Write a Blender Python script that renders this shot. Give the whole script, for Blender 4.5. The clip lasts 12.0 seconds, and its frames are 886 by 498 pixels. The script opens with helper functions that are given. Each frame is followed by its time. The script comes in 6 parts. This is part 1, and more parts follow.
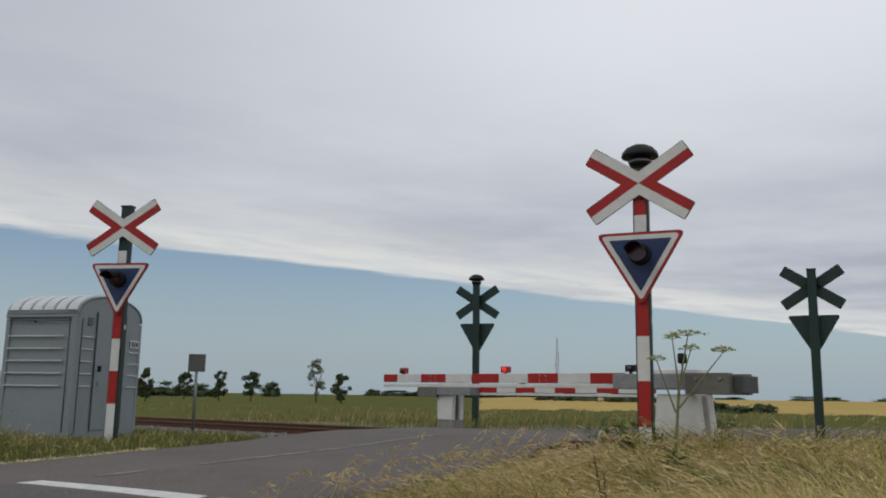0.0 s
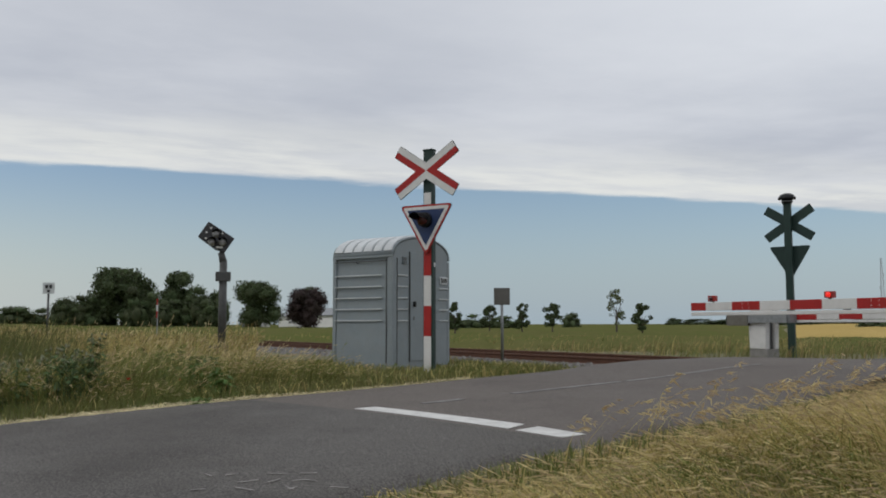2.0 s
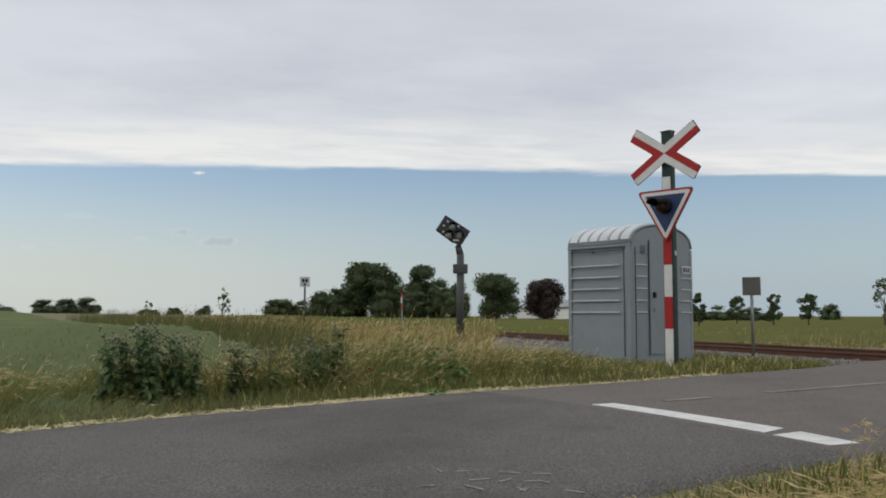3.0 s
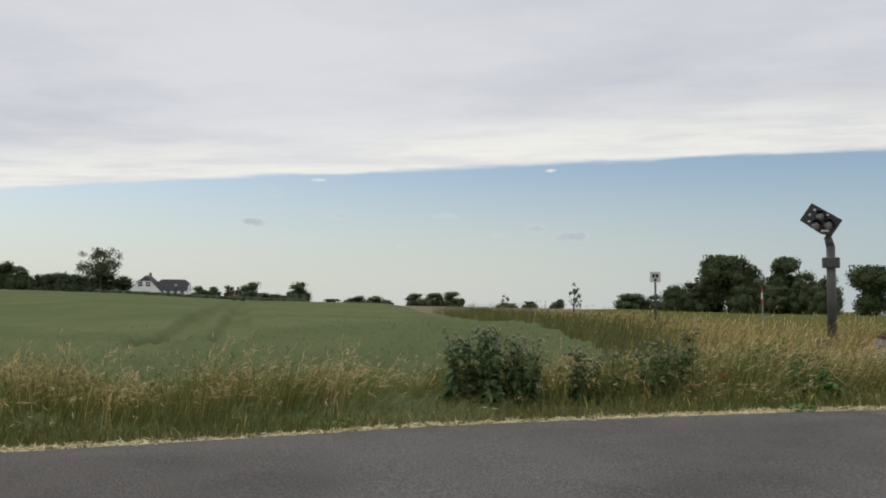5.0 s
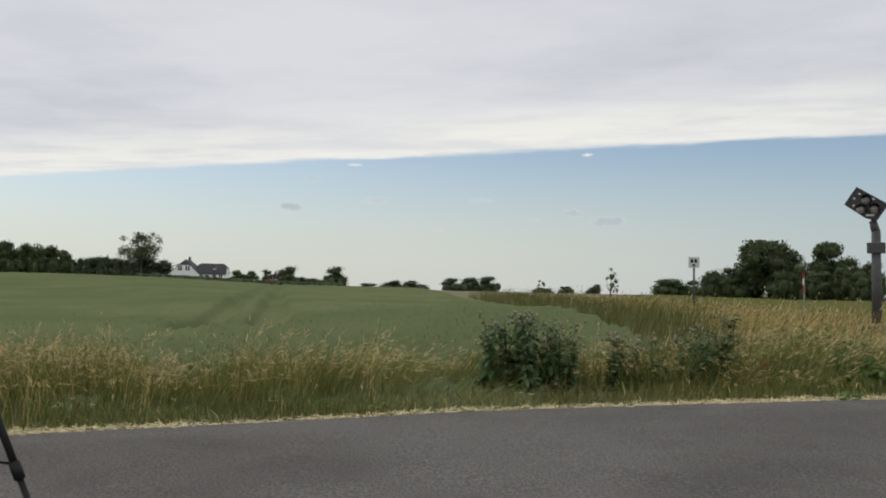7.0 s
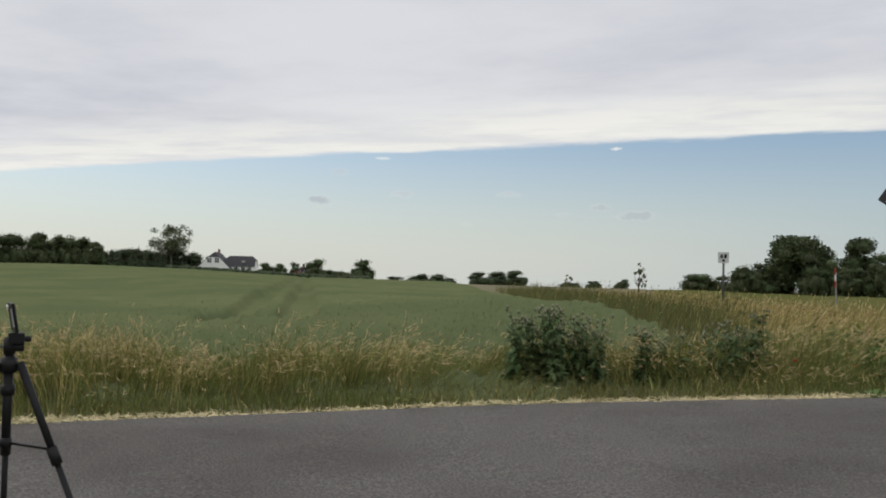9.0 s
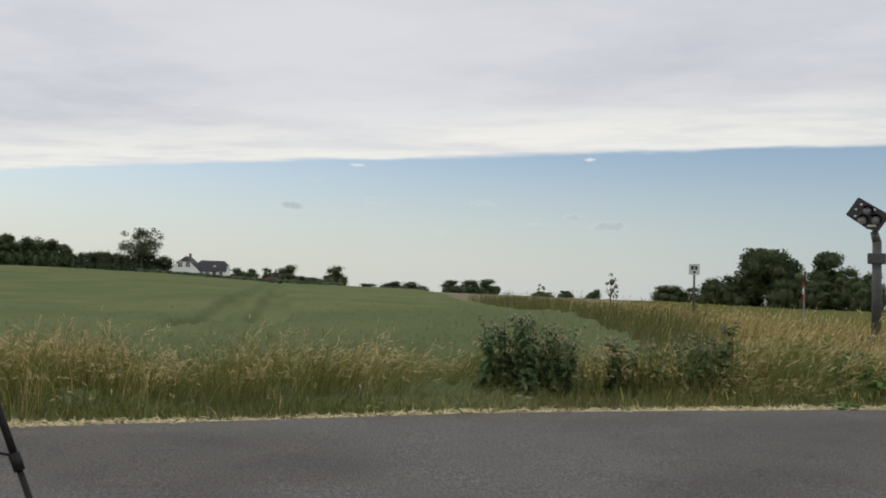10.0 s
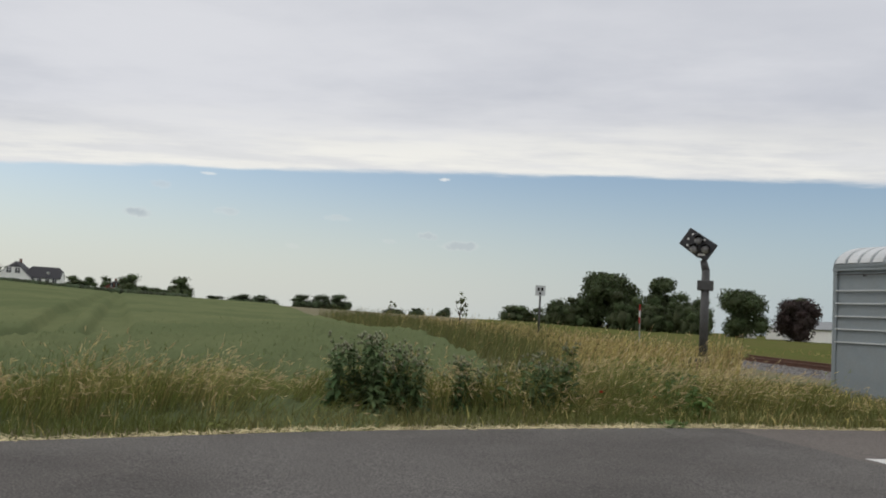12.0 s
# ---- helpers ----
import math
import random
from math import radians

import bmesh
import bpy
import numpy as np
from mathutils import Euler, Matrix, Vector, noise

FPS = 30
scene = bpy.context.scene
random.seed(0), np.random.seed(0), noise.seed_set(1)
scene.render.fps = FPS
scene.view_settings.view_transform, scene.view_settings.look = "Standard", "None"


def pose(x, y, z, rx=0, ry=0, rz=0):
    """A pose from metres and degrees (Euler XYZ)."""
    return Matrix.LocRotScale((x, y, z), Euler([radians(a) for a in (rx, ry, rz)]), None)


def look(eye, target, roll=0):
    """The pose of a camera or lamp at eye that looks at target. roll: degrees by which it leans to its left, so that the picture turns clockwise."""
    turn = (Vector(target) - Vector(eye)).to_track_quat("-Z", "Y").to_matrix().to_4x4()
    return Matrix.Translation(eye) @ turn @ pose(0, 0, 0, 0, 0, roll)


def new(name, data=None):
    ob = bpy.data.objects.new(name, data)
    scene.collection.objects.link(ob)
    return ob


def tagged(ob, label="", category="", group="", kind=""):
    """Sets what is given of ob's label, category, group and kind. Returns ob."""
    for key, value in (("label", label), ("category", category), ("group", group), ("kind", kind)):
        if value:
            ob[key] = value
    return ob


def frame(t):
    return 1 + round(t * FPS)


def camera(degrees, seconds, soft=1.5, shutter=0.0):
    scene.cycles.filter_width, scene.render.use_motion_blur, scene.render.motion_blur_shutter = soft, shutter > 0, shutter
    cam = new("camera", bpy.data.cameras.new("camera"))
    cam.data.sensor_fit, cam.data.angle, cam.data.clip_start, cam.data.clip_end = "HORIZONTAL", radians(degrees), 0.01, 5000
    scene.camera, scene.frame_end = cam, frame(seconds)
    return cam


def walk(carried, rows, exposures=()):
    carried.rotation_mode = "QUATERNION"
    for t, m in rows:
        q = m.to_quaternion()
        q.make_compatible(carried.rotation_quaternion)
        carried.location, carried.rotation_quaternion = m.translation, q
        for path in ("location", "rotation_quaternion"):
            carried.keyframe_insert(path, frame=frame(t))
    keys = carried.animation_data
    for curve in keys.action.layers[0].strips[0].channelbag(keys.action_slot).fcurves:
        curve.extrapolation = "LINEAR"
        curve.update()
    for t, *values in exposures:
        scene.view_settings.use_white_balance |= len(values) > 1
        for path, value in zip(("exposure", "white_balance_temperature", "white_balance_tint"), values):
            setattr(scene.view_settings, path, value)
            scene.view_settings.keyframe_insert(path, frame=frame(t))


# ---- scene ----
# ---- camera ----
cam = camera(54.4, 12.0, soft=1.9)
# seconds, x, y, z, yaw, pitch, roll
ROWS = [
    (0.0, 0.0, 0.0, 1.0, 1.257, 9.67, -0.847),
    (0.5, 0.004, -0.001, 1.001, 2.205, 8.884, -0.875),
    (1.0, 0.02, 0.021, 1.006, 3.526, 7.903, -0.782),
    (1.5, -0.028, 0.021, 0.996, 10.141, 6.345, -0.575),
    (2.0, -0.101, 0.126, 1.006, 20.796, 4.981, 0.085),
    (2.5, -0.19, 0.267, 1.013, 28.216, 4.78, 0.499),
    (3.0, -0.23, 0.445, 1.005, 36.47, 4.439, -0.045),
    (3.5, -0.321, 0.63, 1.0, 44.663, 3.239, -1.091),
    (3.7, -0.37, 0.69, 1.0, 47.494, 3.04, -1.348),
    (5.3, -0.577, 0.897, 1.104, 60.983, 3.869, -0.58),
    (5.5, -0.589, 0.9, 1.102, 61.631, 3.619, -0.755),
    (6.0, -0.599, 0.904, 1.103, 61.827, 3.001, -0.779),
    (6.5, -0.598, 0.907, 1.096, 61.842, 2.938, -0.747),
    (7.0, -0.611, 0.914, 1.092, 61.889, 2.88, -0.768),
    (9.0, -0.592, 0.901, 1.089, 63.68, 2.433, -1.167),
    (9.5, -0.61, 0.906, 1.086, 64.625, 2.447, -1.4),
    (10.0, -0.605, 0.904, 1.089, 61.869, 3.005, -1.949),
    (10.5, -0.589, 0.903, 1.088, 58.592, 3.527, -1.777),
    (11.0, -0.574, 0.897, 1.09, 55.723, 4.571, -3.118),
    (11.5, -0.577, 0.885, 1.097, 52.451, 5.338, -4.072),
    (12.0, -0.591, 0.897, 1.101, 52.014, 4.525, -3.279),
]
walk(cam, [(t, pose(x, y, z, 90 + pitch, roll, yaw)) for t, x, y, z, yaw, pitch, roll in ROWS],
     exposures=[(0.0, -0.30, 6350, 9), (1.5, -0.25, 6350, 9), (2.5, -0.08, 6400, 9.5), (3.5, 0.0, 6450, 10), (5.3, 0.0, 6600, 10), (12.0, 0.0, 6600, 10)])


# ---- world and sun ----
def nt(tree, kind, **values):
    n = tree.nodes.new(kind)
    for k, v in values.items():
        n.inputs[k].default_value = v
    return n


def math_node(tree, op, a, b=None, c=None, clamp=False):
    n = tree.nodes.new("ShaderNodeMath")
    n.operation, n.use_clamp = op, clamp
    for i, v in enumerate((a, b, c)):
        if v is None:
            continue
        if isinstance(v, (int, float)):
            n.inputs[i].default_value = v
        else:
            tree.links.new(v, n.inputs[i])
    return n.outputs[0]


def span(tree, v, lo, hi):
    """0 at lo, 1 at hi, smooth between."""
    n = tree.nodes.new("ShaderNodeMapRange")
    n.interpolation_type = "SMOOTHSTEP"
    n.inputs["From Min"].default_value, n.inputs["From Max"].default_value = lo, hi
    tree.links.new(v, n.inputs["Value"])
    return n.outputs["Result"]


def mix_col(tree, fac, a, b, blend="MIX"):
    n = tree.nodes.new("ShaderNodeMix")
    n.data_type, n.blend_type = "RGBA", blend
    for i, v in ((0, fac), (6, a), (7, b)):
        if isinstance(v, (int, float)):
            n.inputs[i].default_value = v
        elif isinstance(v, tuple):
            n.inputs[i].default_value = (*v, 1)
        else:
            tree.links.new(v, n.inputs[i])
    return n.outputs[2]


SUN_ELEV, SUN_AZ = 46.0, -125.0   # degrees; azimuth clockwise from +y
SCRAPS = [(-72.0, 0.095, 1.0, 0.006, 1.0), (-70.8, 0.128, 0.7, 0.005, 0.6), (-66.6, 0.105, 0.8, 0.005, 0.6), (-59.4, 0.1066, 0.9, 0.004, 0.5),
          (-53.3, 0.0927, 0.7, 0.005, 0.8), (-51.1, 0.083, 1.3, 0.006, 0.9), (-55.9, 0.0836, 0.5, 0.003, 0.4), (-62.2, 0.0715, 0.5, 0.003, 0.3)]
PUFFS = [(-52.5, 0.1585, 0.42, 0.0022, 0.75), (-67.8, 0.1448, 0.5, 0.0018, 0.5)]


def make_world():
    w = bpy.data.worlds.new("sky")
    scene.world = w
    w.use_nodes = True
    t = w.node_tree
    t.nodes.clear()
    out = t.nodes.new("ShaderNodeOutputWorld")
    sky = t.nodes.new("ShaderNodeTexSky")
    sky.sky_type, sky.sun_disc = "NISHITA", False
    sky.sun_elevation, sky.sun_rotation = radians(SUN_ELEV), radians(SUN_AZ)
    sky.dust_density, sky.air_density, sky.ozone_density = 1.0, 1.0, 1.6
    co = t.nodes.new("ShaderNodeTexCoord")
    sep = t.nodes.new("ShaderNodeSeparateXYZ")
    t.links.new(co.outputs["Generated"], sep.inputs[0])
    x, y, z = sep.outputs
    zz = math_node(t, "MAXIMUM", z, 0.02)
    px, py = math_node(t, "DIVIDE", x, zz), math_node(t, "DIVIDE", y, zz)
    comb = t.nodes.new("ShaderNodeCombineXYZ")
    t.links.new(px, comb.inputs[0]), t.links.new(py, comb.inputs[1])
    flat = comb.outputs[0]

    def cloud_noise(scale, detail, stretch, turn, rough=0.55):
        m = t.nodes.new("ShaderNodeMapping")
        m.vector_type = "TEXTURE"
        m.inputs["Scale"].default_value = stretch
        m.inputs["Rotation"].default_value = (0, 0, radians(turn))
        t.links.new(flat, m.inputs["Vector"])
        n = nt(t, "ShaderNodeTexNoise", Scale=scale, Detail=detail, Roughness=rough)
        t.links.new(m.outputs[0], n.inputs["Vector"])
        return n.outputs["Fac"]

    # signed distance to the straight edge of the cloud deck, in deck heights
    s = math_node(t, "SUBTRACT", math_node(t, "SUBTRACT", py, math_node(t, "MULTIPLY", px, 0.87)), 7.75)
    s = math_node(t, "DIVIDE", s, 1.33)
    wisp = cloud_noise(0.9, 6.0, (1.35, 0.85, 1.0), 41.0, 0.62)
    edge = math_node(t, "ADD", s, math_node(t, "MULTIPLY", math_node(t, "SUBTRACT", wisp, 0.5), 0.80))
    deck = math_node(t, "SUBTRACT", 1.0, span(t, edge, -0.16, 0.1))
    # thin bright rim of the deck, then the grey sheet with soft billows
    rim = math_node(t, "MULTIPLY", span(t, edge, -2.3, -0.45), math_node(t, "ADD", 0.45, math_node(t, "MULTIPLY", span(t, cloud_noise(1.25, 6.0, (1.9, 0.95, 1.0), 47.0, 0.62), 0.38, 0.62), 0.55)))
    billow = cloud_noise(0.85, 6.0, (1.2, 1.0, 1.0), 41.0, 0.58)
    broad = cloud_noise(0.28, 2.0, (1.0, 1.6, 1.0), 20.0, 0.5)
    mixf = math_node(t, "ADD", math_node(t, "MULTIPLY", billow, 0.55), math_node(t, "MULTIPLY", broad, 0.45))
    sheet = mix_col(t, span(t, mixf, 0.36, 0.64), (0.50, 0.53, 0.60), (0.69, 0.71, 0.76))
    high = span(t, z, 0.13, 0.42)
    sheet = mix_col(t, math_node(t, "MULTIPLY", high, math_node(t, "ADD", 0.42, math_node(t, "MULTIPLY", span(t, x, -0.6, 0.2), 0.5))), sheet, mix_col(t, span(t, x, -0.6, 0.2), (0.70, 0.715, 0.76), (0.94, 0.96, 1.0)))
    cloud = mix_col(t, rim, sheet, (0.86, 0.86, 0.825))
    # small cumulus scraps in the clear strip: azimuth, sine of elevation, half sizes, strength
    azim = math_node(t, "MULTIPLY", math_node(t, "ARCTAN2", x, y), 180 / math.pi)
    ragged = nt(t, "ShaderNodeTexNoise", Scale=70.0, Detail=4.0, Roughness=0.6)
    t.links.new(co.outputs["Generated"], ragged.inputs["Vector"])

    def scraps(rows):
        total = None
        for a, e, wa, we, k in rows:
            u = math_node(t, "DIVIDE", math_node(t, "SUBTRACT", azim, a), wa)
            v = math_node(t, "DIVIDE", math_node(t, "SUBTRACT", z, e), we)
            far_out = math_node(t, "ADD", math_node(t, "MULTIPLY", u, u), math_node(t, "MULTIPLY", v, v))
            far_out = math_node(t, "ADD", far_out, math_node(t, "MULTIPLY", math_node(t, "SUBTRACT", ragged.outputs["Fac"], 0.5), 3.4))
            one = math_node(t, "MULTIPLY", math_node(t, "SUBTRACT", 1.0, span(t, far_out, 0.0, 1.3)), k)
            total = one if total is None else math_node(t, "MAXIMUM", total, one)
        return total
    scrap = scraps(SCRAPS)
    puff = scraps(PUFFS)
    haze = math_node(t, "MULTIPLY", math_node(t, "SUBTRACT", 1.0, span(t, z, -0.02, 0.20)), 0.9)
    haze_col = mix_col(t, span(t, x, -0.35, -0.95), (3.75, 4.55, 5.15), (5.7, 6.0, 5.75))
    bg_sky = nt(t, "ShaderNodeBackground", Strength=0.11)
    t.links.new(mix_col(t, haze, sky.outputs[0], haze_col), bg_sky.inputs["Color"])
    bg_cloud = nt(t, "ShaderNodeBackground", Strength=1.0)
    cloud = mix_col(t, scrap, cloud, (0.40, 0.45, 0.50))
    t.links.new(mix_col(t, puff, cloud, (0.92, 0.93, 0.91)), bg_cloud.inputs["Color"])
    scrap = math_node(t, "MAXIMUM", math_node(t, "MULTIPLY", scrap, 0.6), puff)
    mx = t.nodes.new("ShaderNodeMixShader")
    t.links.new(math_node(t, "MAXIMUM", deck, scrap), mx.inputs[0])
    t.links.new(bg_sky.outputs[0], mx.inputs[1]), t.links.new(bg_cloud.outputs[0], mx.inputs[2])
    t.links.new(mx.outputs[0], out.inputs["Surface"])


make_world()
sun_data = bpy.data.lights.new("sun", "SUN")
sun_data.energy, sun_data.angle, sun_data.color = 0.7, radians(20), (1.0, 0.95, 0.88)
az, el = radians(SUN_AZ), radians(SUN_ELEV)
sun = new("sun", sun_data)
sun.matrix_world = look((0, 0, 60), (-60 * math.cos(el) * math.sin(az), -60 * math.cos(el) * math.cos(az), 60 - 60 * math.sin(el)))


# ---- materials ----
def material(name, base, second=None, rough=0.7, metal=0.0, scale=6.0, detail=5.0, bump=0.15, fine=60.0, amount=0.6,
             island=0.0, per_object=0.0, grit=0.36, emit=None, translucent=0.0, spec=0.4, stretch=(1, 1, 1), coarse=None):
    """A surface with variation at two scales: blotches of the second colour, fine grain and relief."""
    m = bpy.data.materials.new(name)
    m.use_nodes = True
    t = m.node_tree
    b = t.nodes["Principled BSDF"]
    second = second or tuple(c * 0.75 for c in base)
    co = t.nodes.new("ShaderNodeTexCoord")
    mp = t.nodes.new("ShaderNodeMapping")
    mp.inputs["Scale"].default_value = stretch
    geo = t.nodes.new("ShaderNodeNewGeometry")
    t.links.new(geo.outputs["Position"] if not per_object else co.outputs["Object"], mp.inputs["Vector"])
    n1 = nt(t, "ShaderNodeTexNoise", Scale=scale, Detail=detail, Roughness=0.6)
    n2 = nt(t, "ShaderNodeTexNoise", Scale=fine, Detail=3.0, Roughness=0.6)
    t.links.new(mp.outputs[0], n1.inputs["Vector"]), t.links.new(mp.outputs[0], n2.inputs["Vector"])
    col = mix_col(t, math_node(t, "MULTIPLY", span(t, n1.outputs["Fac"], 0.35, 0.68), amount), base, second)
    if coarse:
        n3 = nt(t, "ShaderNodeTexNoise", Scale=coarse[0], Detail=3.0, Roughness=0.55)
        t.links.new(geo.outputs["Position"], n3.inputs["Vector"])
        col = mix_col(t, math_node(t, "MULTIPLY", span(t, n3.outputs["Fac"], 0.4, 0.62), coarse[2]), col, coarse[1])
    grain = math_node(t, "ADD", 1 - grit * 0.5, math_node(t, "MULTIPLY", n2.outputs["Fac"] if grit < 0.5 else span(t, n2.outputs["Fac"], 0.36, 0.68), grit))
    hsv = t.nodes.new("ShaderNodeHueSaturation")
    t.links.new(col, hsv.inputs["Color"])
    val = grain
    if island:
        val = math_node(t, "MULTIPLY", val, math_node(t, "ADD", 1 - island, math_node(t, "MULTIPLY", geo.outputs["Random Per Island"], 2 * island)))
        hue = math_node(t, "ADD", 0.5 - island * 0.05, math_node(t, "MULTIPLY", geo.outputs["Random Per Island"], island * 0.1))
        t.links.new(hue, hsv.inputs["Hue"])
    if per_object:
        info = t.nodes.new("ShaderNodeObjectInfo")
        val = math_node(t, "MULTIPLY", val, math_node(t, "ADD", 1 - per_object, math_node(t, "MULTIPLY", info.outputs["Random"], 2 * per_object)))
    t.links.new(val, hsv.inputs["Value"])
    t.links.new(hsv.outputs[0], b.inputs["Base Color"])
    b.inputs["Roughness"].default_value, b.inputs["Metallic"].default_value = rough, metal
    b.inputs["Specular IOR Level"].default_value = spec
    rr = math_node(t, "ADD", rough - 0.08, math_node(t, "MULTIPLY", n1.outputs["Fac"], 0.16), clamp=True)
    t.links.new(rr, b.inputs["Roughness"])
    if bump:
        bp = nt(t, "ShaderNodeBump", Strength=bump, Distance=0.01)
        t.links.new(n2.outputs["Fac"], bp.inputs["Height"])
        t.links.new(bp.outputs[0], b.inputs["Normal"])
    if emit:
        b.inputs["Emission Color"].default_value = (*emit[0], 1)
        b.inputs["Emission Strength"].default_value = emit[1]
    if translucent:
        tr = t.nodes.new("ShaderNodeBsdfTranslucent")
        t.links.new(hsv.outputs[0], tr.inputs["Color"])
        ms = nt(t, "ShaderNodeMixShader")
        ms.inputs[0].default_value = translucent
        t.links.new(b.outputs[0], ms.inputs[1]), t.links.new(tr.outputs[0], ms.inputs[2])
        t.links.new(ms.outputs[0], t.nodes["Material Output"].inputs["Surface"])
    return m


ASPHALT = material("dark_asphalt", (0.106, 0.097, 0.088), (0.080, 0.074, 0.068), rough=0.82, scale=1.6, bump=1.0, fine=70.0, grit=0.85, spec=0.2, coarse=(0.45, (0.14, 0.131, 0.121), 0.7))
ASPHALT_OLD = material("grey_worn_asphalt", (0.138, 0.120, 0.106), (0.112, 0.098, 0.088), rough=0.85, scale=1.4, bump=0.9, fine=55.0, grit=0.5, spec=0.2, coarse=(0.4, (0.155, 0.137, 0.122), 0.6))
LINE = material("worn_road_paint", (0.66, 0.65, 0.62), (0.42, 0.41, 0.39), rough=0.75, scale=9.0, bump=0.5, fine=120.0, amount=0.55)
FAINT = material("worn_out_road_paint", (0.24, 0.23, 0.22), (0.13, 0.12, 0.115), rough=0.85, scale=6.0, bump=0.6, fine=120.0, amount=0.95)
SOIL = material("dry_verge_soil", (0.17, 0.135, 0.07), (0.10, 0.105, 0.045), rough=0.95, scale=1.6, bump=0.8, fine=40.0, coarse=(0.3, (0.13, 0.13, 0.055), 0.7))
WHITE = material("white_sign_enamel", (0.66, 0.65, 0.62), (0.52, 0.51, 0.48), rough=0.42, scale=7.0, bump=0.05, fine=80.0, amount=0.4)
RED = material("red_sign_enamel", (0.37, 0.024, 0.021), (0.29, 0.022, 0.020), rough=0.5, scale=7.0, bump=0.05, fine=80.0, amount=0.5, spec=0.25)
BLUE = material("dark_blue_sign_enamel", (0.018, 0.036, 0.105), (0.012, 0.025, 0.075), rough=0.45, scale=7.0, bump=0.05, fine=80.0)
BACK = material("dark_green_painted_steel", (0.012, 0.034, 0.026), (0.009, 0.024, 0.02), rough=0.55, scale=5.0, bump=0.08, fine=70.0)
BLACK = material("black_painted_metal", (0.010, 0.010, 0.011), (0.017, 0.016, 0.016), rough=0.5, scale=9.0, bump=0.06, spec=0.22)
GALV = material("galvanised_steel", (0.30, 0.31, 0.31), (0.20, 0.21, 0.21), rough=0.5, metal=0.55, scale=14.0, bump=0.1, fine=90.0)
DARKSTEEL = material("weathered_dark_steel", (0.085, 0.085, 0.083), (0.06, 0.058, 0.055), rough=0.6, metal=0.3, scale=12.0, bump=0.12)
HUT_GREY = material("grey_glassfibre", (0.235, 0.268, 0.280), (0.20, 0.23, 0.242), rough=0.5, scale=1.8, bump=0.07, fine=50.0, amount=0.6, coarse=(5.0, (0.23, 0.25, 0.25), 0.4))
HUT_ROOF = material("pale_glassfibre_roof", (0.58, 0.60, 0.60), (0.46, 0.48, 0.48), rough=0.42, scale=3.0, bump=0.07)
RUST = material("rusty_rail_steel", (0.115, 0.052, 0.030), (0.07, 0.035, 0.024), rough=0.8, scale=9.0, bump=0.4)


# ---- mesh helpers ----
def link_mesh(name, bm, mat, parent=None, label="", smooth=False):
    me = bpy.data.meshes.new(name)
    bm.to_mesh(me)
    bm.free()
    for m in (mat if isinstance(mat, (list, tuple)) else [mat]):
        me.materials.append(m)
    if smooth:
        me.shade_smooth()
    ob = new(name, me)
    if parent:
        ob.parent = parent
    return tagged(ob, label)


def part(name, bm, mat, parent, label="", smooth=False):
    return link_mesh(name, bm, mat, parent, label, smooth)


def thing(name, m, label, category, group="", kind=""):
    ob = new(name)
    ob.empty_display_size = 0.1
    ob.matrix_world = m
    return tagged(ob, label, category, group, kind)


def box(sx, sy, sz, at=(0, 0, 0), bevel=0.0, turn=(0, 0, 0), bm=None, mat=0):
    own = bmesh.new()
    bmesh.ops.create_cube(own, size=1.0)
    bmesh.ops.scale(own, vec=(sx, sy, sz), verts=own.verts)
    if bevel:
        bmesh.ops.bevel(own, geom=own.edges[:], offset=bevel, segments=2, affect="EDGES", profile=0.7)
    own.transform(pose(*at, *turn))
    return join(own, bm, mat)


def join(own, bm, mat=0):
    for fc in own.faces:
        fc.material_index = mat
    if bm is None:
        return own
    me = bpy.data.meshes.new("tmp")
    own.to_mesh(me)
    own.free()
    bm.from_mesh(me)
    bpy.data.meshes.remove(me)
    return bm


def tube(r1, r2, length, at=(0, 0, 0), turn=(0, 0, 0), sides=16, bevel=0.0, bm=None, mat=0):
    """A capped cone along +z from its base."""
    own = bmesh.new()
    bmesh.ops.create_cone(own, cap_ends=True, segments=sides, radius1=r1, radius2=r2, depth=length)
    bmesh.ops.translate(own, vec=(0, 0, length / 2), verts=own.verts)
    if bevel:
        caps = [e for e in own.edges if abs(e.verts[0].co.z - e.verts[1].co.z) < 1e-6]
        bmesh.ops.bevel(own, geom=caps, offset=bevel, segments=2, affect="EDGES")
    own.transform(pose(*at, *turn))
    return join(own, bm, mat)


def lathe(profile, sides=24, at=(0, 0, 0), turn=(0, 0, 0), bm=None, mat=0):
    """Turned shape from (radius, height) rows."""
    own = bmesh.new()
    rings = [[own.verts.new((r * math.cos(2 * math.pi * i / sides), r * math.sin(2 * math.pi * i / sides), z)) for i in range(sides)] for r, z in profile]
    for a, b in zip(rings, rings[1:]):
        for i in range(sides):
            own.faces.new((a[i], a[(i + 1) % sides], b[(i + 1) % sides], b[i]))
    own.faces.new(rings[0][::-1]), own.faces.new(rings[-1])
    own.transform(pose(*at, *turn))
    return join(own, bm, mat)


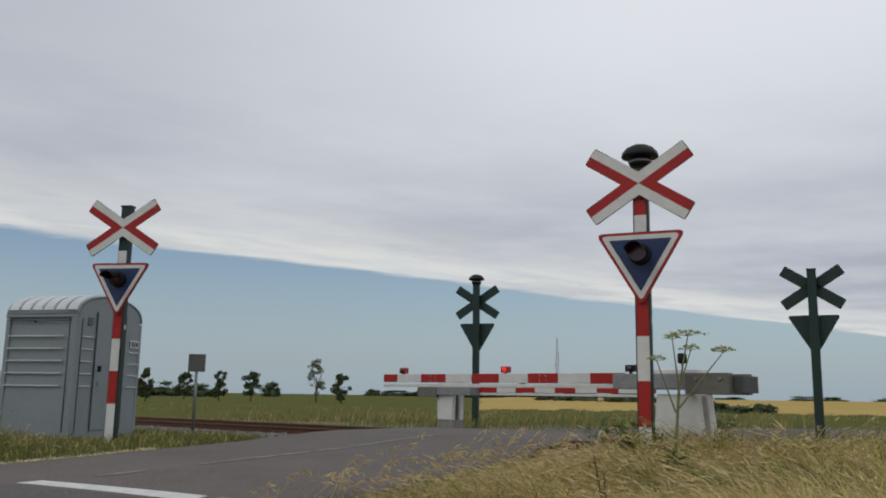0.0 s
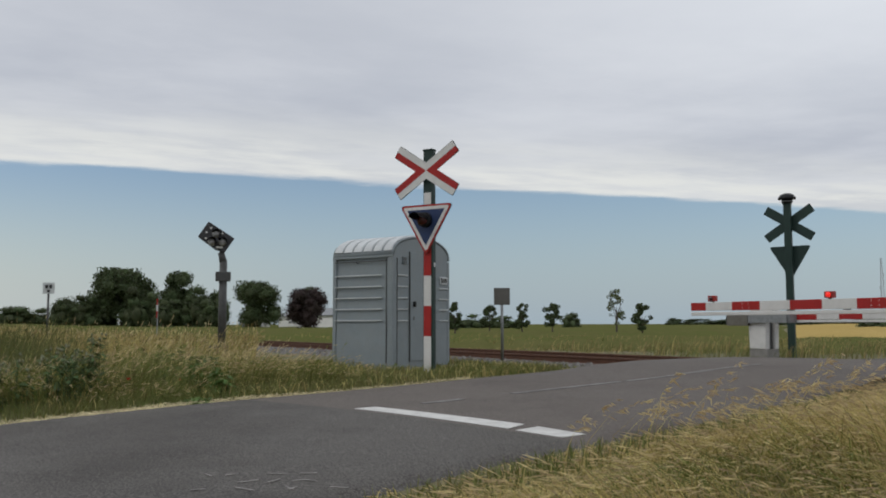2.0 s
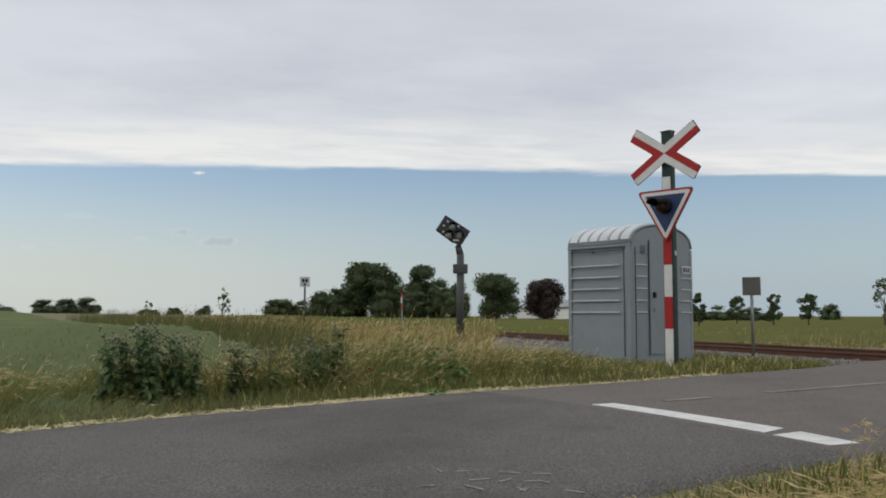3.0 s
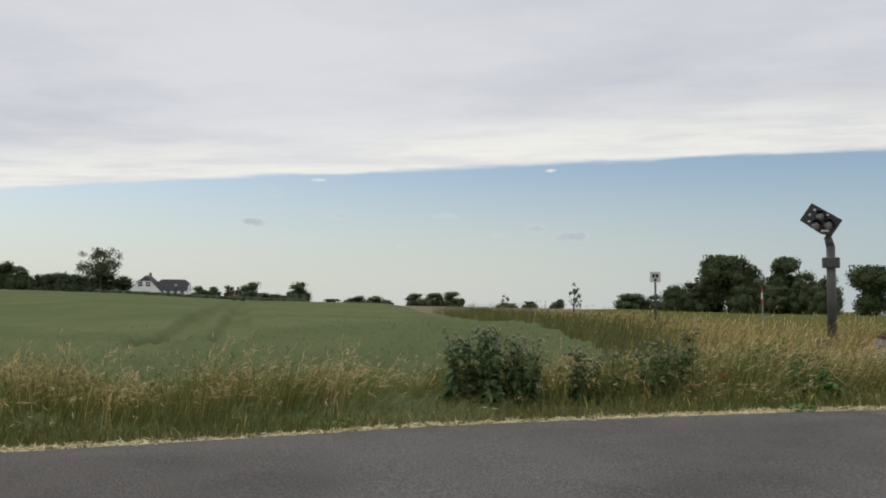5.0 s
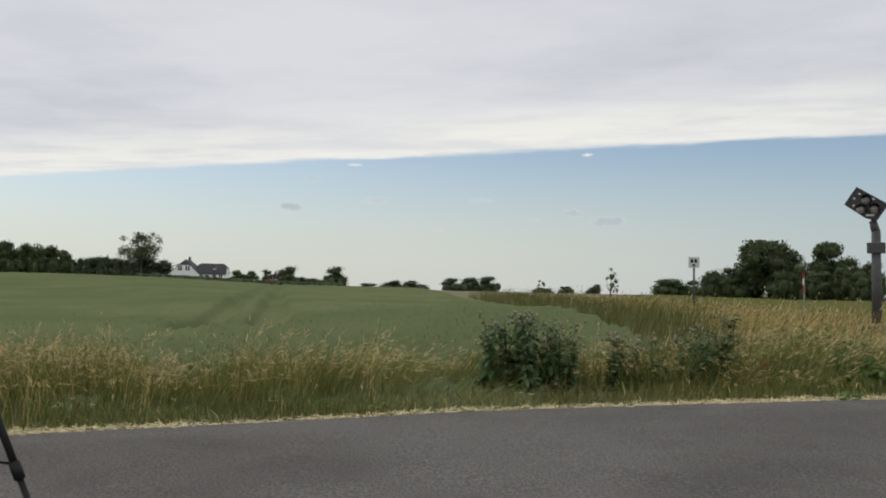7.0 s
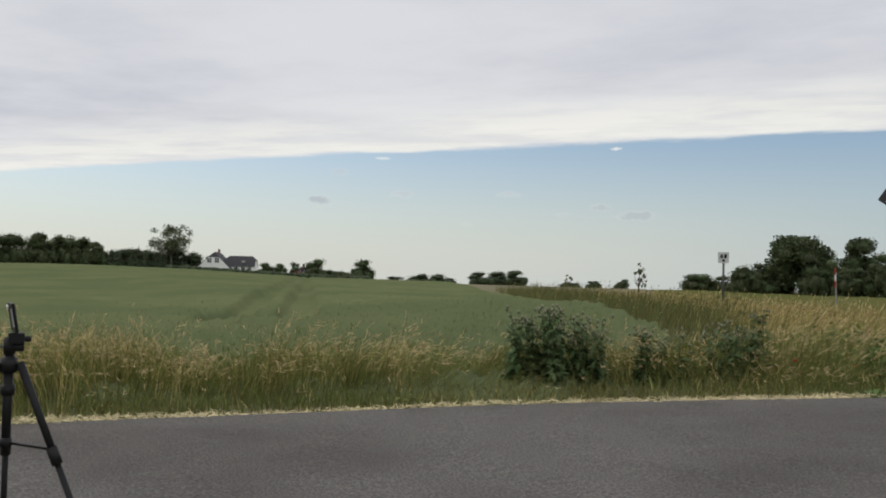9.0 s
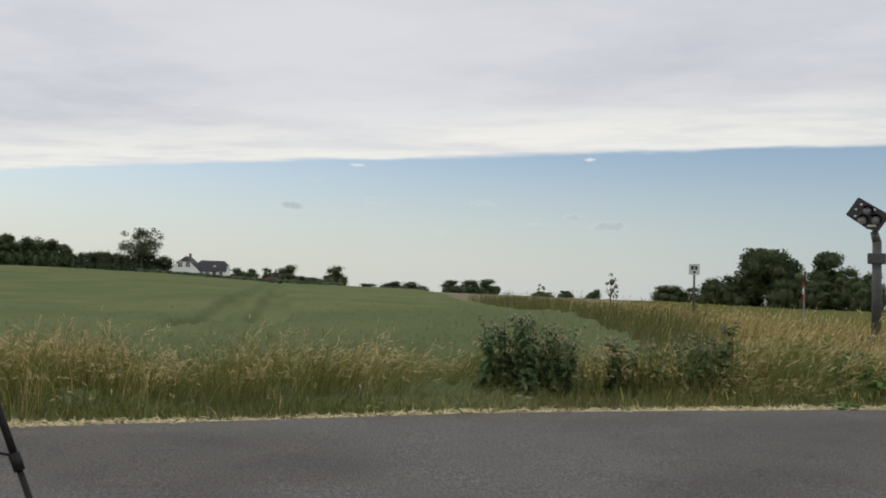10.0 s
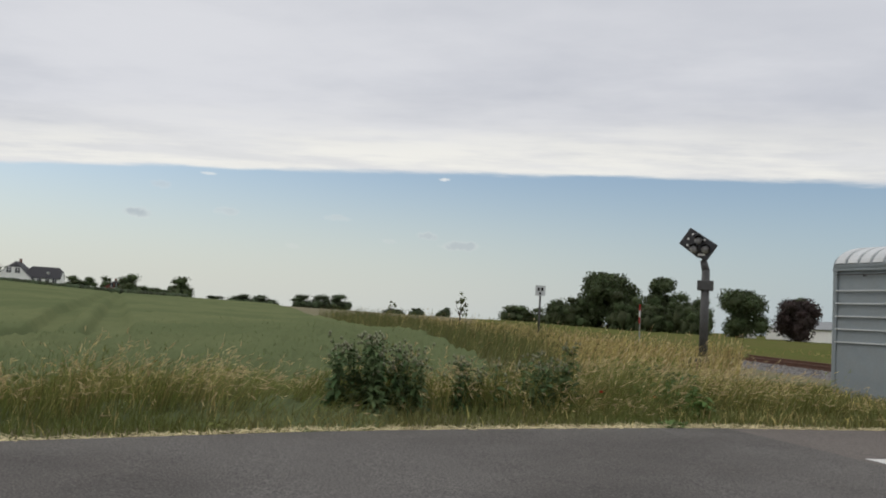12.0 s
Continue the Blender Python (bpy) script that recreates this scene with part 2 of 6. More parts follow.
def plate(points, depth, bevel=0.0, at=(0, 0, 0), turn=(0, 0, 0), bm=None, mat=0):
    """A flat plate: outline in x and z, thickness along y."""
    own = bmesh.new()
    fr = [own.verts.new((x, -depth / 2, z)) for x, z in points]
    bk = [own.verts.new((x, depth / 2, z)) for x, z in points]
    own.faces.new(fr), own.faces.new(bk[::-1])
    n = len(points)
    for i in range(n):
        own.faces.new((fr[i], bk[i], bk[(i + 1) % n], fr[(i + 1) % n]))
    bmesh.ops.recalc_face_normals(own, faces=own.faces)
    if bevel:
        bmesh.ops.bevel(own, geom=own.edges[:], offset=bevel, segments=1, affect="EDGES")
    own.transform(pose(*at, *turn))
    return join(own, bm, mat)


def rounded(points, r, steps=4):
    """The outline with its corners rounded."""
    out, n = [], len(points)
    for i, p in enumerate(points):
        p, a, b = Vector(p), Vector(points[i - 1]), Vector(points[(i + 1) % n])
        u, v = (a - p).normalized(), (b - p).normalized()
        k = min(r / math.tan(u.angle(v) / 2), 0.45 * (a - p).length, 0.45 * (b - p).length)
        s, e = p + u * k, p + v * k
        for j in range(steps + 1):
            f = j / steps
            out.append(tuple(s * (1 - f) ** 2 + p * 2 * f * (1 - f) + e * f * f))
    return out


# ---- ground ----
CENTRE = [(-6.2, -60), (-6.0, -20), (-5.7, -8), (-5.55, -3), (-5.3, 0.6), (-5.0, 2.4), (-4.6, 4.5), (-3.75, 7.1), (-2.9, 8.9), (-1.5, 12.3),
          (-0.3, 15.0), (1.7, 17.6), (4.3, 19.6), (7.5, 21.1), (12.0, 22.8), (30.0, 28.0), (70.0, 39.0), (160.0, 60.0)]


def smooth_line(pts, per=8):
    out = []
    for i in range(len(pts) - 1):
        p0, p1, p2, p3 = (np.array(pts[min(max(j, 0), len(pts) - 1)], float) for j in (i - 1, i, i + 1, i + 2))
        for k in range(per):
            f = k / per
            out.append(0.5 * (2 * p1 + (p2 - p0) * f + (2 * p0 - 5 * p1 + 4 * p2 - p3) * f * f + (3 * p1 - p0 - 3 * p2 + p3) * f ** 3))
    out.append(np.array(pts[-1], float))
    return np.array(out)


ROAD = smooth_line(CENTRE)
HALF = 2.27
RISING = 0.018   # slope of the ground towards the crossing
TRACK_AT, TRACK_DIR = np.array((-4.1, 18.7)), np.array((0.816, -0.578))
TRACK_N = np.array((0.578, 0.816))


def step(v, lo, hi):
    k = np.clip((v - lo) / (hi - lo), 0, 1)
    return k * k * (3 - 2 * k)


def over_rails(x, y):
    """How much the road lifts to lie flush with the rails."""
    off = abs((x - TRACK_AT[0]) * TRACK_N[0] + (y - TRACK_AT[1]) * TRACK_N[1])
    return 0.10 * (1 - float(step(off, 1.0, 4.5)))


def beside(x, y):
    """Signed distance from the road's centre, positive on its right."""
    x, y = np.atleast_1d(np.asarray(x, float)), np.atleast_1d(np.asarray(y, float))
    best, side = np.full(x.shape, 1e9), np.zeros(x.shape)
    for a, b in zip(ROAD[:-1], ROAD[1:]):
        d = b - a
        k = np.clip(((x - a[0]) * d[0] + (y - a[1]) * d[1]) / (d @ d), 0, 1)
        ex, ey = x - a[0] - k * d[0], y - a[1] - k * d[1]
        r = np.hypot(ex, ey)
        near = r < best
        best = np.where(near, r, best)
        side = np.where(near, np.sign(ex * d[1] - ey * d[0]), side)
    return best * side


AZ = [-180, -100, -88, -80, -72, -62, -50, -40, -20, 0, 25, 60, 180]
RISE = [4.0, 4.6, 4.3, 3.7, 2.2, 1.7, 1.2, 0.4, 0.2, 0.5, 0.7, 0.9, 4.0]


def ground_z(x, y):
    x, y = np.atleast_1d(np.asarray(x, float)), np.atleast_1d(np.asarray(y, float))
    r = np.hypot(x, y)
    d = beside(x, y)
    z = RISING * np.clip(y, -8, 13)
    bank = 0.22 * step(d, HALF + 0.2, 4.2) * (1 - step(y, 9.5, 13.5))
    dip = -0.42 * step(-d, 3.6, 7.0) * (1 - step(y, 6.0, 13.0)) * (1 - step(r, 60, 200))
    ditch = -0.25 * step(np.abs(d), 4.0, 7.0) * step(r, 24, 34)
    far = np.interp(np.degrees(np.arctan2(x, y)), AZ, RISE) * step(r, 15, 260)
    lumps = 0.05 * np.sin(x * 1.7 + 0.6 * y) * np.sin(y * 1.3 - 0.4 * x) * step(np.abs(d), HALF + 0.5, HALF + 2.5)
    t = np.abs((x - TRACK_AT[0]) * TRACK_N[0] + (y - TRACK_AT[1]) * TRACK_N[1])
    plain = z + bank + dip + ditch + far + lumps
    k = 1 - step(t, 1.6, 3.4)
    return plain * (1 - k) + 0.13 * k * (1 - step(r, 60, 150)) + plain * k * step(r, 60, 150)


def gz(x, y):
    return float(ground_z(x, y)[0])


def grid_mesh(name, verts, faces, mats, parent=None, smooth=True):
    me = bpy.data.meshes.new(name)
    me.from_pydata(verts, [], faces)
    for m in (mats if isinstance(mats, (list, tuple)) else [mats]):
        me.materials.append(m)
    if smooth:
        me.shade_smooth()
    ob = new(name, me)
    if parent:
        ob.parent = parent
    return ob


def make_ground():
    radii = np.concatenate([np.arange(0.5, 40, 0.5), np.geomspace(40, 4200, 60)])
    n = 288
    ang = np.linspace(0, 2 * math.pi, n, endpoint=False)
    xs = np.concatenate([[0], (radii[:, None] * np.cos(ang)).ravel()])
    ys = np.concatenate([[4], (4 + radii[:, None] * np.sin(ang)).ravel()])
    d = np.abs(beside(xs, ys))
    zs = ground_z(xs, ys) - 0.03 - 0.05 * (d < HALF - 0.3)
    faces = [(0, 1 + i, 1 + (i + 1) % n) for i in range(n)]
    for k in range(len(radii) - 1):
        a, b = 1 + k * n, 1 + (k + 1) * n
        faces += [(a + i, b + i, b + (i + 1) % n, a + (i + 1) % n) for i in range(n)]
    ob = grid_mesh("ground", np.stack([xs, ys, zs], 1).tolist(), faces, SOIL)
    tagged(ob, "dry grassy soil and farmland reaching the horizon", "ground", kind="structure")


def ribbon(line, offsets, lift, jitter=0.0):
    """A strip along a line at the side offsets; returns verts and faces."""
    rng = np.random.default_rng(3)
    tang = np.gradient(line, axis=0)
    tang /= np.linalg.norm(tang, axis=1)[:, None]
    nor = np.stack([tang[:, 1], -tang[:, 0]], 1)
    verts, m = [], len(offsets)
    for p, q in zip(line, nor):
        for j, o in enumerate(offsets):
            edge = j in (0, m - 1)
            o2 = o + (rng.normal() * jitter if edge else 0)
            v = p + q * o2
            verts.append((v[0], v[1], RISING * min(max(v[1], -8), 13) + over_rails(v[0], v[1]) + lift + 0.03 * (1 - (o / HALF) ** 2) - (0.05 if edge else 0)))
    faces = [(i * m + j, i * m + j + 1, (i + 1) * m + j + 1, (i + 1) * m + j) for i in range(len(line) - 1) for j in range(m - 1)]
    return verts, faces


def dense(line, stepm):
    seg = np.linalg.norm(np.diff(line, axis=0), axis=1)
    s = np.concatenate([[0], np.cumsum(seg)])
    k = np.arange(0, s[-1], stepm)
    return np.stack([np.interp(k, s, line[:, 0]), np.interp(k, s, line[:, 1])], 1)


def make_road():
    line = dense(ROAD, 0.25)
    cut = int(np.argmin(np.hypot(line[:, 0] + 3.55, line[:, 1] - 7.55)))
    far = int(np.argmin(np.hypot(line[:, 0] - 1.6, line[:, 1] - 17.4)))
    offs = [-HALF - 0.04, -HALF + 0.05, -1.5, -0.75, 0, 0.75, 1.5, HALF - 0.05, HALF + 0.04]
    for a, b, mat, lab in ((0, cut + 1, ASPHALT, "dark grey asphalt road with rough chippings"),
                           (cut, far + 1, ASPHALT_OLD, "paler worn asphalt over the level crossing"),
                           (far, len(line), ASPHALT, "dark asphalt road bending away past the crossing")):
        v, fc = ribbon(line, offs, 0.02, 0.035)
        m = len(offs)
        v = v[a * m:b * m]
        fc = fc[:(b - a - 1) * (m - 1)]
        tagged(grid_mesh("road", v, fc, mat), lab, "road", kind="structure")


def road_z(x, y):
    d = float(np.abs(beside(x, y))[0])
    return RISING * min(max(y, -8), 13) + over_rails(x, y) + 0.02 + 0.03 * (1 - (d / HALF) ** 2)


def marking(name, pts, mat, label, cells=6):
    """Thermoplastic line: a thin slab on the road between four corners."""
    bm = bmesh.new()
    a, b, c, d = (np.array(p) for p in pts)
    grid = []
    for i in range(cells + 1):
        row = []
        for j in range(3):
            p = (a * (1 - i / cells) + b * i / cells) * (1 - j / 2) + (d * (1 - i / cells) + c * i / cells) * j / 2
            row.append(bm.verts.new((p[0], p[1], road_z(*p) + 0.006)))
        grid.append(row)
    for i in range(cells):
        for j in range(2):
            bm.faces.new((grid[i][j], grid[i + 1][j], grid[i + 1][j + 1], grid[i][j + 1]))
    bmesh.ops.recalc_face_normals(bm, faces=bm.faces)
    ext = bmesh.ops.extrude_face_region(bm, geom=bm.faces[:])
    bmesh.ops.translate(bm, vec=(0, 0, -0.004), verts=[g for g in ext["geom"] if isinstance(g, bmesh.types.BMVert)])
    bmesh.ops.recalc_face_normals(bm, faces=bm.faces)
    return tagged(link_mesh(name, bm, mat), label, "road marking", kind="structure")


make_ground()
make_road()
marking("stop_line", [(-3.90, 7.72), (-2.12, 6.92), (-2.06, 7.20), (-3.78, 7.92)], LINE, "worn white stop line painted across the lane")
marking("stop_line", [(-2.04, 6.85), (-1.62, 6.66), (-1.48, 6.88), (-1.92, 7.12)], LINE, "worn white stop line painted across the lane")
for p, q in (((-2.86, 9.6), (-1.96, 11.5)), ((-1.9, 11.62), (-0.3, 14.35)), ((-3.45, 8.35), (-3.2, 8.85))):
    p, q = np.array(p), np.array(q)
    n = np.array((q - p)[::-1] * (1, -1)) / np.linalg.norm(q - p) * 0.05
    marking("centre_line", [p - n, q - n, q + n, p + n], FAINT, "faded pale centre line on the asphalt")


# ---- railway ----
BALLAST = material("grey_ballast", (0.20, 0.19, 0.18), (0.12, 0.11, 0.10), rough=0.95, scale=8.0, bump=1.0, fine=30.0, island=0.35)
SLEEPER = material("weathered_concrete_sleeper", (0.26, 0.25, 0.23), (0.19, 0.18, 0.165), rough=0.9, scale=7.0, bump=0.5)


def along_track(s, o, z=0.0):
    p = TRACK_AT + TRACK_DIR * s + TRACK_N * o
    return (p[0], p[1], z)


TRACK_TURN = math.degrees(math.atan2(TRACK_DIR[1], TRACK_DIR[0]))


def make_track():
    track = thing("railway_track", pose(0, 0, 0), "single railway track with rusty rails on pale ballast", "railway track", kind="structure")
    prof = [(-0.075, 0), (0.075, 0), (0.075, 0.012), (0.012, 0.035), (0.012, 0.11), (0.036, 0.125), (0.036, 0.155), (-0.036, 0.155), (-0.036, 0.125), (-0.012, 0.11), (-0.012, 0.035), (-0.075, 0.012)]
    for o in (-0.755, 0.755):
        bm = bmesh.new()
        ends = []
        for s in (-150, 60):
            ends.append([bm.verts.new(Vector(along_track(s, o + a, 0.195 + h))) for a, h in prof])
        for i in range(len(prof)):
            j = (i + 1) % len(prof)
            bm.faces.new((ends[0][i], ends[0][j], ends[1][j], ends[1][i]))
        bmesh.ops.recalc_face_normals(bm, faces=bm.faces)
        part("rail", bm, RUST, track, "rusty steel rail")
    bed = bmesh.new()
    rows = []
    for s in np.arange(-150, 60.1, 2.5):
        rows.append([bed.verts.new(along_track(s, o, h)) for o, h in ((-2.5, 0.08), (-1.45, 0.215), (0, 0.20), (1.45, 0.215), (2.5, 0.08))])
    for a, b in zip(rows, rows[1:]):
        mid = np.array(a[2].co[:2])
        if abs(float(beside(mid[0] + 1, mid[1] - 0.7)[0])) < 3.0:
            continue
        for j in range(4):
            bed.faces.new((a[j], b[j], b[j + 1], a[j + 1]))
    part("ballast_bed", bed, BALLAST, track, "pale grey ballast bed")
    sl = None
    for s in np.arange(-60, 30, 0.6):
        p = along_track(s, 0)
        if abs(float(beside(p[0], p[1])[0])) < 2.6:
            continue
        if sl is None:
            sl = part("sleeper", box(0.26, 2.5, 0.16, bevel=0.015), SLEEPER, track)
            ob = sl
        else:
            ob = new("sleeper", sl.data)
            ob.parent = track
        ob.matrix_local = pose(p[0], p[1], 0.14, 0, 0, TRACK_TURN)
    rng = np.random.default_rng(5)
    verts, faces = [], []
    base = np.array([(1, 0, 0), (-0.5, 0.8, 0), (-0.5, -0.8, 0.1), (0.1, 0, 0.9)])
    ss, oo = rng.uniform(-26, 4, 9000), rng.uniform(-2.5, 2.5, 9000)
    where = TRACK_AT + ss[:, None] * TRACK_DIR + oo[:, None] * TRACK_N
    off_road = np.abs(beside(where[:, 0], where[:, 1])) > 2.6
    for (x, y), o, ok in zip(where, oo, off_road):
        if not ok or abs(o) < 1.2 and rng.random() < 0.6:
            continue
        a = rng.uniform(0, 6.28)
        m = np.array([[math.cos(a), -math.sin(a), 0], [math.sin(a), math.cos(a), 0], [0, 0, 1]]) * rng.uniform(0.025, 0.055)
        k = len(verts)
        verts += (base @ m.T + np.array((x, y, 0.215 - 0.14 * max(0, abs(o) - 1.45)))).tolist()
        faces += [(k, k + 1, k + 3), (k + 1, k + 2, k + 3), (k + 2, k, k + 3)]
    st = grid_mesh("stones", verts, faces, BALLAST, track, smooth=False)
    tagged(st, "loose pale ballast stones", kind="stuff")


make_track()


# ---- crossing signals ----
GLOW = material("lit_red_lamp", (0.5, 0.02, 0.015), rough=0.3, emit=((1.0, 0.03, 0.022), 0.8))
UNLIT = material("unlit_red_lens", (0.07, 0.008, 0.008), rough=0.15, spec=0.6)
HOUSING = material("faded_red_lamp_housing", (0.35, 0.035, 0.028), (0.22, 0.025, 0.02), rough=0.5, scale=20.0)

W, H = 0.555, 0.362   # half width and height of the cross to the middle of its arm ends


def crossing_signal(name, at, facing, bell, group_label, top=3.62, lean=(0, 0)):
    """A post with a St Andrew's cross over a blue triangle with a hooded lamp; it looks along its own -y."""
    root = thing(name, Matrix.Translation(at) @ pose(0, 0, 0, *lean, facing + 90), group_label, "crossing signal", "level crossing signals")
    post = part("post", box(0.172, 0.115, top + 0.25, (0, 0.07, top / 2 - 0.125), bevel=0.02), BACK, root, "dark green steel post")
    cuts = [-0.20, 0.46, 0.95, 1.44, 1.93, 2.15, 2.30, 2.80, top - 0.02]
    for i in range(len(cuts) - 1):
        a, b = cuts[i], cuts[i + 1]
        mt = WHITE if i % 2 == 0 else RED
        if i == len(cuts) - 2 and not bell:
            continue
        part("stripe", box(0.135, 0.012, b - a, (0, 0.006, (a + b) / 2), bevel=0.003), mt, post, "white stripe" if i % 2 == 0 else "red stripe")
    part("post_cap", box(0.185, 0.135, 0.03, (0, 0.07, top + 0.012), bevel=0.008), BACK, post)
    zc = 3.16
    ang = math.atan2(H, W)
    length, half = math.hypot(W, H), 0.112
    cross = part("cross", box(0.10, 0.03, 0.34, (0, -0.012, zc), bevel=0.006), BACK, root, "white and red St Andrew's cross plate")
    # each arm: white along one edge, red along the other; red and white change over at the middle
    for sx, sz in ((1, 1), (-1, 1), (1, -1), (-1, -1)):
        u = Vector((sx * math.cos(ang), sz * math.sin(ang)))
        up = Vector((-u.y, u.x)) if u.x > 0 else Vector((u.y, -u.x))
        arm = [u * (length + 0.0) + up * half, u * length - up * half, u * 0.03 - up * half, u * 0.03 + up * half]
        b = plate(rounded([(p.x, p.y) for p in arm], 0.022, 3), 0.012, at=(0, -0.03, zc))
        part("arm_back", b, BACK, cross, "dark green back of the cross arm")
        inner = half - 0.008
        # the half towards the side (left or right) of the cross is red, that towards its top or foot white
        k = half / math.sin(ang)
        toside = -1 if sz > 0 else 1
        hub = Vector((0, 0))
        end = u * (length - 0.008)
        mid_side = Vector((sx * half / math.sin(ang), 0))
        mid_up = Vector((0, sz * half / math.cos(ang)))
        if sz > 0:
            white, red = [hub, mid_up, end + up * inner, end], [hub, end, end - up * inner, mid_side]
        else:
            white, red = [hub, mid_up, end - up * inner, end], [hub, end, end + up * inner, mid_side]
        for pts, mt, lab in ((white, WHITE, "white enamel half"), (red, RED, "red enamel half")):
            bm = plate([(p.x, p.y) for p in pts], 0.004, at=(0, -0.038, zc))
            part("arm_face", bm, mt, cross, lab)
    for sx, sz in ((1, 1), (-1, 1), (1, -1), (-1, -1)):
        for k in (0.45, 0.82):
            part("rivet", tube(0.009, 0.007, 0.006, (sx * W * k, -0.04, zc + sz * H * k), (90, 0, 0), 8), GALV, cross)
    # triangle, point down
    zt, half_t, high = 2.60, 0.50, 0.82
    tri = [(-half_t, zt), (half_t, zt), (0, zt - high - 0.02)]
    plate_back = part("triangle_plate", plate(rounded(tri, 0.05, 5), 0.016, at=(0, -0.03, 0)), BACK, root, "dark green back plate")

    def inset(k):
        cx, cz = 0, zt - high * 0.345
        return [((x - cx) * k, cz + (z - cz) * k) for x, z in tri]
    part("red_border", plate(rounded(inset(0.985), 0.05, 5), 0.004, at=(0, -0.041, 0)), RED, plate_back, "red border")
    part("white_border", plate(rounded(inset(0.885), 0.035, 5), 0.004, at=(0, -0.045, 0)), WHITE, plate_back, "white border")
    part("blue_field", plate(rounded(inset(0.70), 0.008, 3), 0.004, at=(0, -0.049, 0)), BLUE, plate_back, "dark blue field")
    # lamp with its long hood
    zl = zt - 0.255
    lamp = part("lamp_housing", tube(0.125, 0.115, 0.10, (0, -0.05, zl), (90, 0, 0), 24, 0.01), BLACK, root, "round black lamp housing", True)
    hood = bmesh.new()
    rows = []
    for j in range(7):
        f = j / 6
        w = radians(200 - 60 * f)
        rows.append([hood.verts.new((0.108 * math.sin(-w / 2 + w * i / 16), -0.13 - 0.30 * f, zl + 0.108 * math.cos(-w / 2 + w * i / 16) - 0.02 * f)) for i in range(17)])
    for a, b in zip(rows, rows[1:]):
        for i in range(16):
            hood.faces.new((a[i], a[i + 1], b[i + 1], b[i]))
    ext = bmesh.ops.solidify(hood, geom=hood.faces[:], thickness=0.006)
    part("hood", hood, BLACK, lamp, "long black sun hood", True)
    lens = part("lens", lathe([(0.0001, 0.0), (0.085, 0.004), (0.095, 0.02), (0.095, 0.04)], 20, (0, -0.195, zl), (-90, 0, 0)), UNLIT, lamp, "dark red lens", True)
    for x in (-0.20, 0.0, 0.2):
        part("screw", tube(0.009, 0.007, 0.006, (x, -0.05, zt - 0.075), (90, 0, 0), 8), WHITE, plate_back)
    part("clamp", box(0.15, 0.04, 0.05, (0, -0.005, 3.05), bevel=0.008), BACK, root)
    part("clamp", box(0.15, 0.04, 0.05, (0, -0.005, 2.02), bevel=0.008), GALV, root, "galvanised clamp")
    part("cable_box", box(0.03, 0.04, 0.07, (0.075, 0.09, 1.62), bevel=0.006), WHITE, post, "small white cable tag")
    if bell:
        b = part("bell", lathe([(0.11, 0.0), (0.125, 0.02), (0.12, 0.10), (0.10, 0.11)], 24, (0, 0.07, top + 0.02)), BLACK, root, "ribbed black bell housing", True)
        part("bell_hat", lathe([(0.205, 0.0), (0.21, 0.012), (0.20, 0.05), (0.155, 0.105), (0.085, 0.14), (0.0001, 0.15)], 28, (0, 0.07, top + 0.125)), BLACK, b, "domed black bell hat", True)
        part("bell_ring", lathe([(0.132, 0.0), (0.135, 0.012), (0.13, 0.024)], 24, (0, 0.07, top + 0.06)), GALV, b, "grey ring")
    return root, lamp, lens, zl


R_SIGNAL, R_LAMP, R_LENS, R_ZL = crossing_signal("crossing_signal", (1.98, 9.55, 0.24), -113, True,
    "red and white level crossing signal with bell and blinking lamp", 3.36)
L_SIGNAL, L_LAMP, L_LENS, L_ZL = crossing_signal("crossing_signal", (-5.30, 13.1, 0.35), -99, False,
    "red and white level crossing signal post beside the grey hut", 3.50)
B_SIGNAL = crossing_signal("crossing_signal", (0.37, 22.8, 0.30), 72, True, "dark green back of a level crossing signal with bell", 3.62)[0]
C_SIGNAL = crossing_signal("crossing_signal", (7.0, 17.35, 0.10), 66, False, "dark green back of a level crossing signal in dry grass", 3.50)[0]


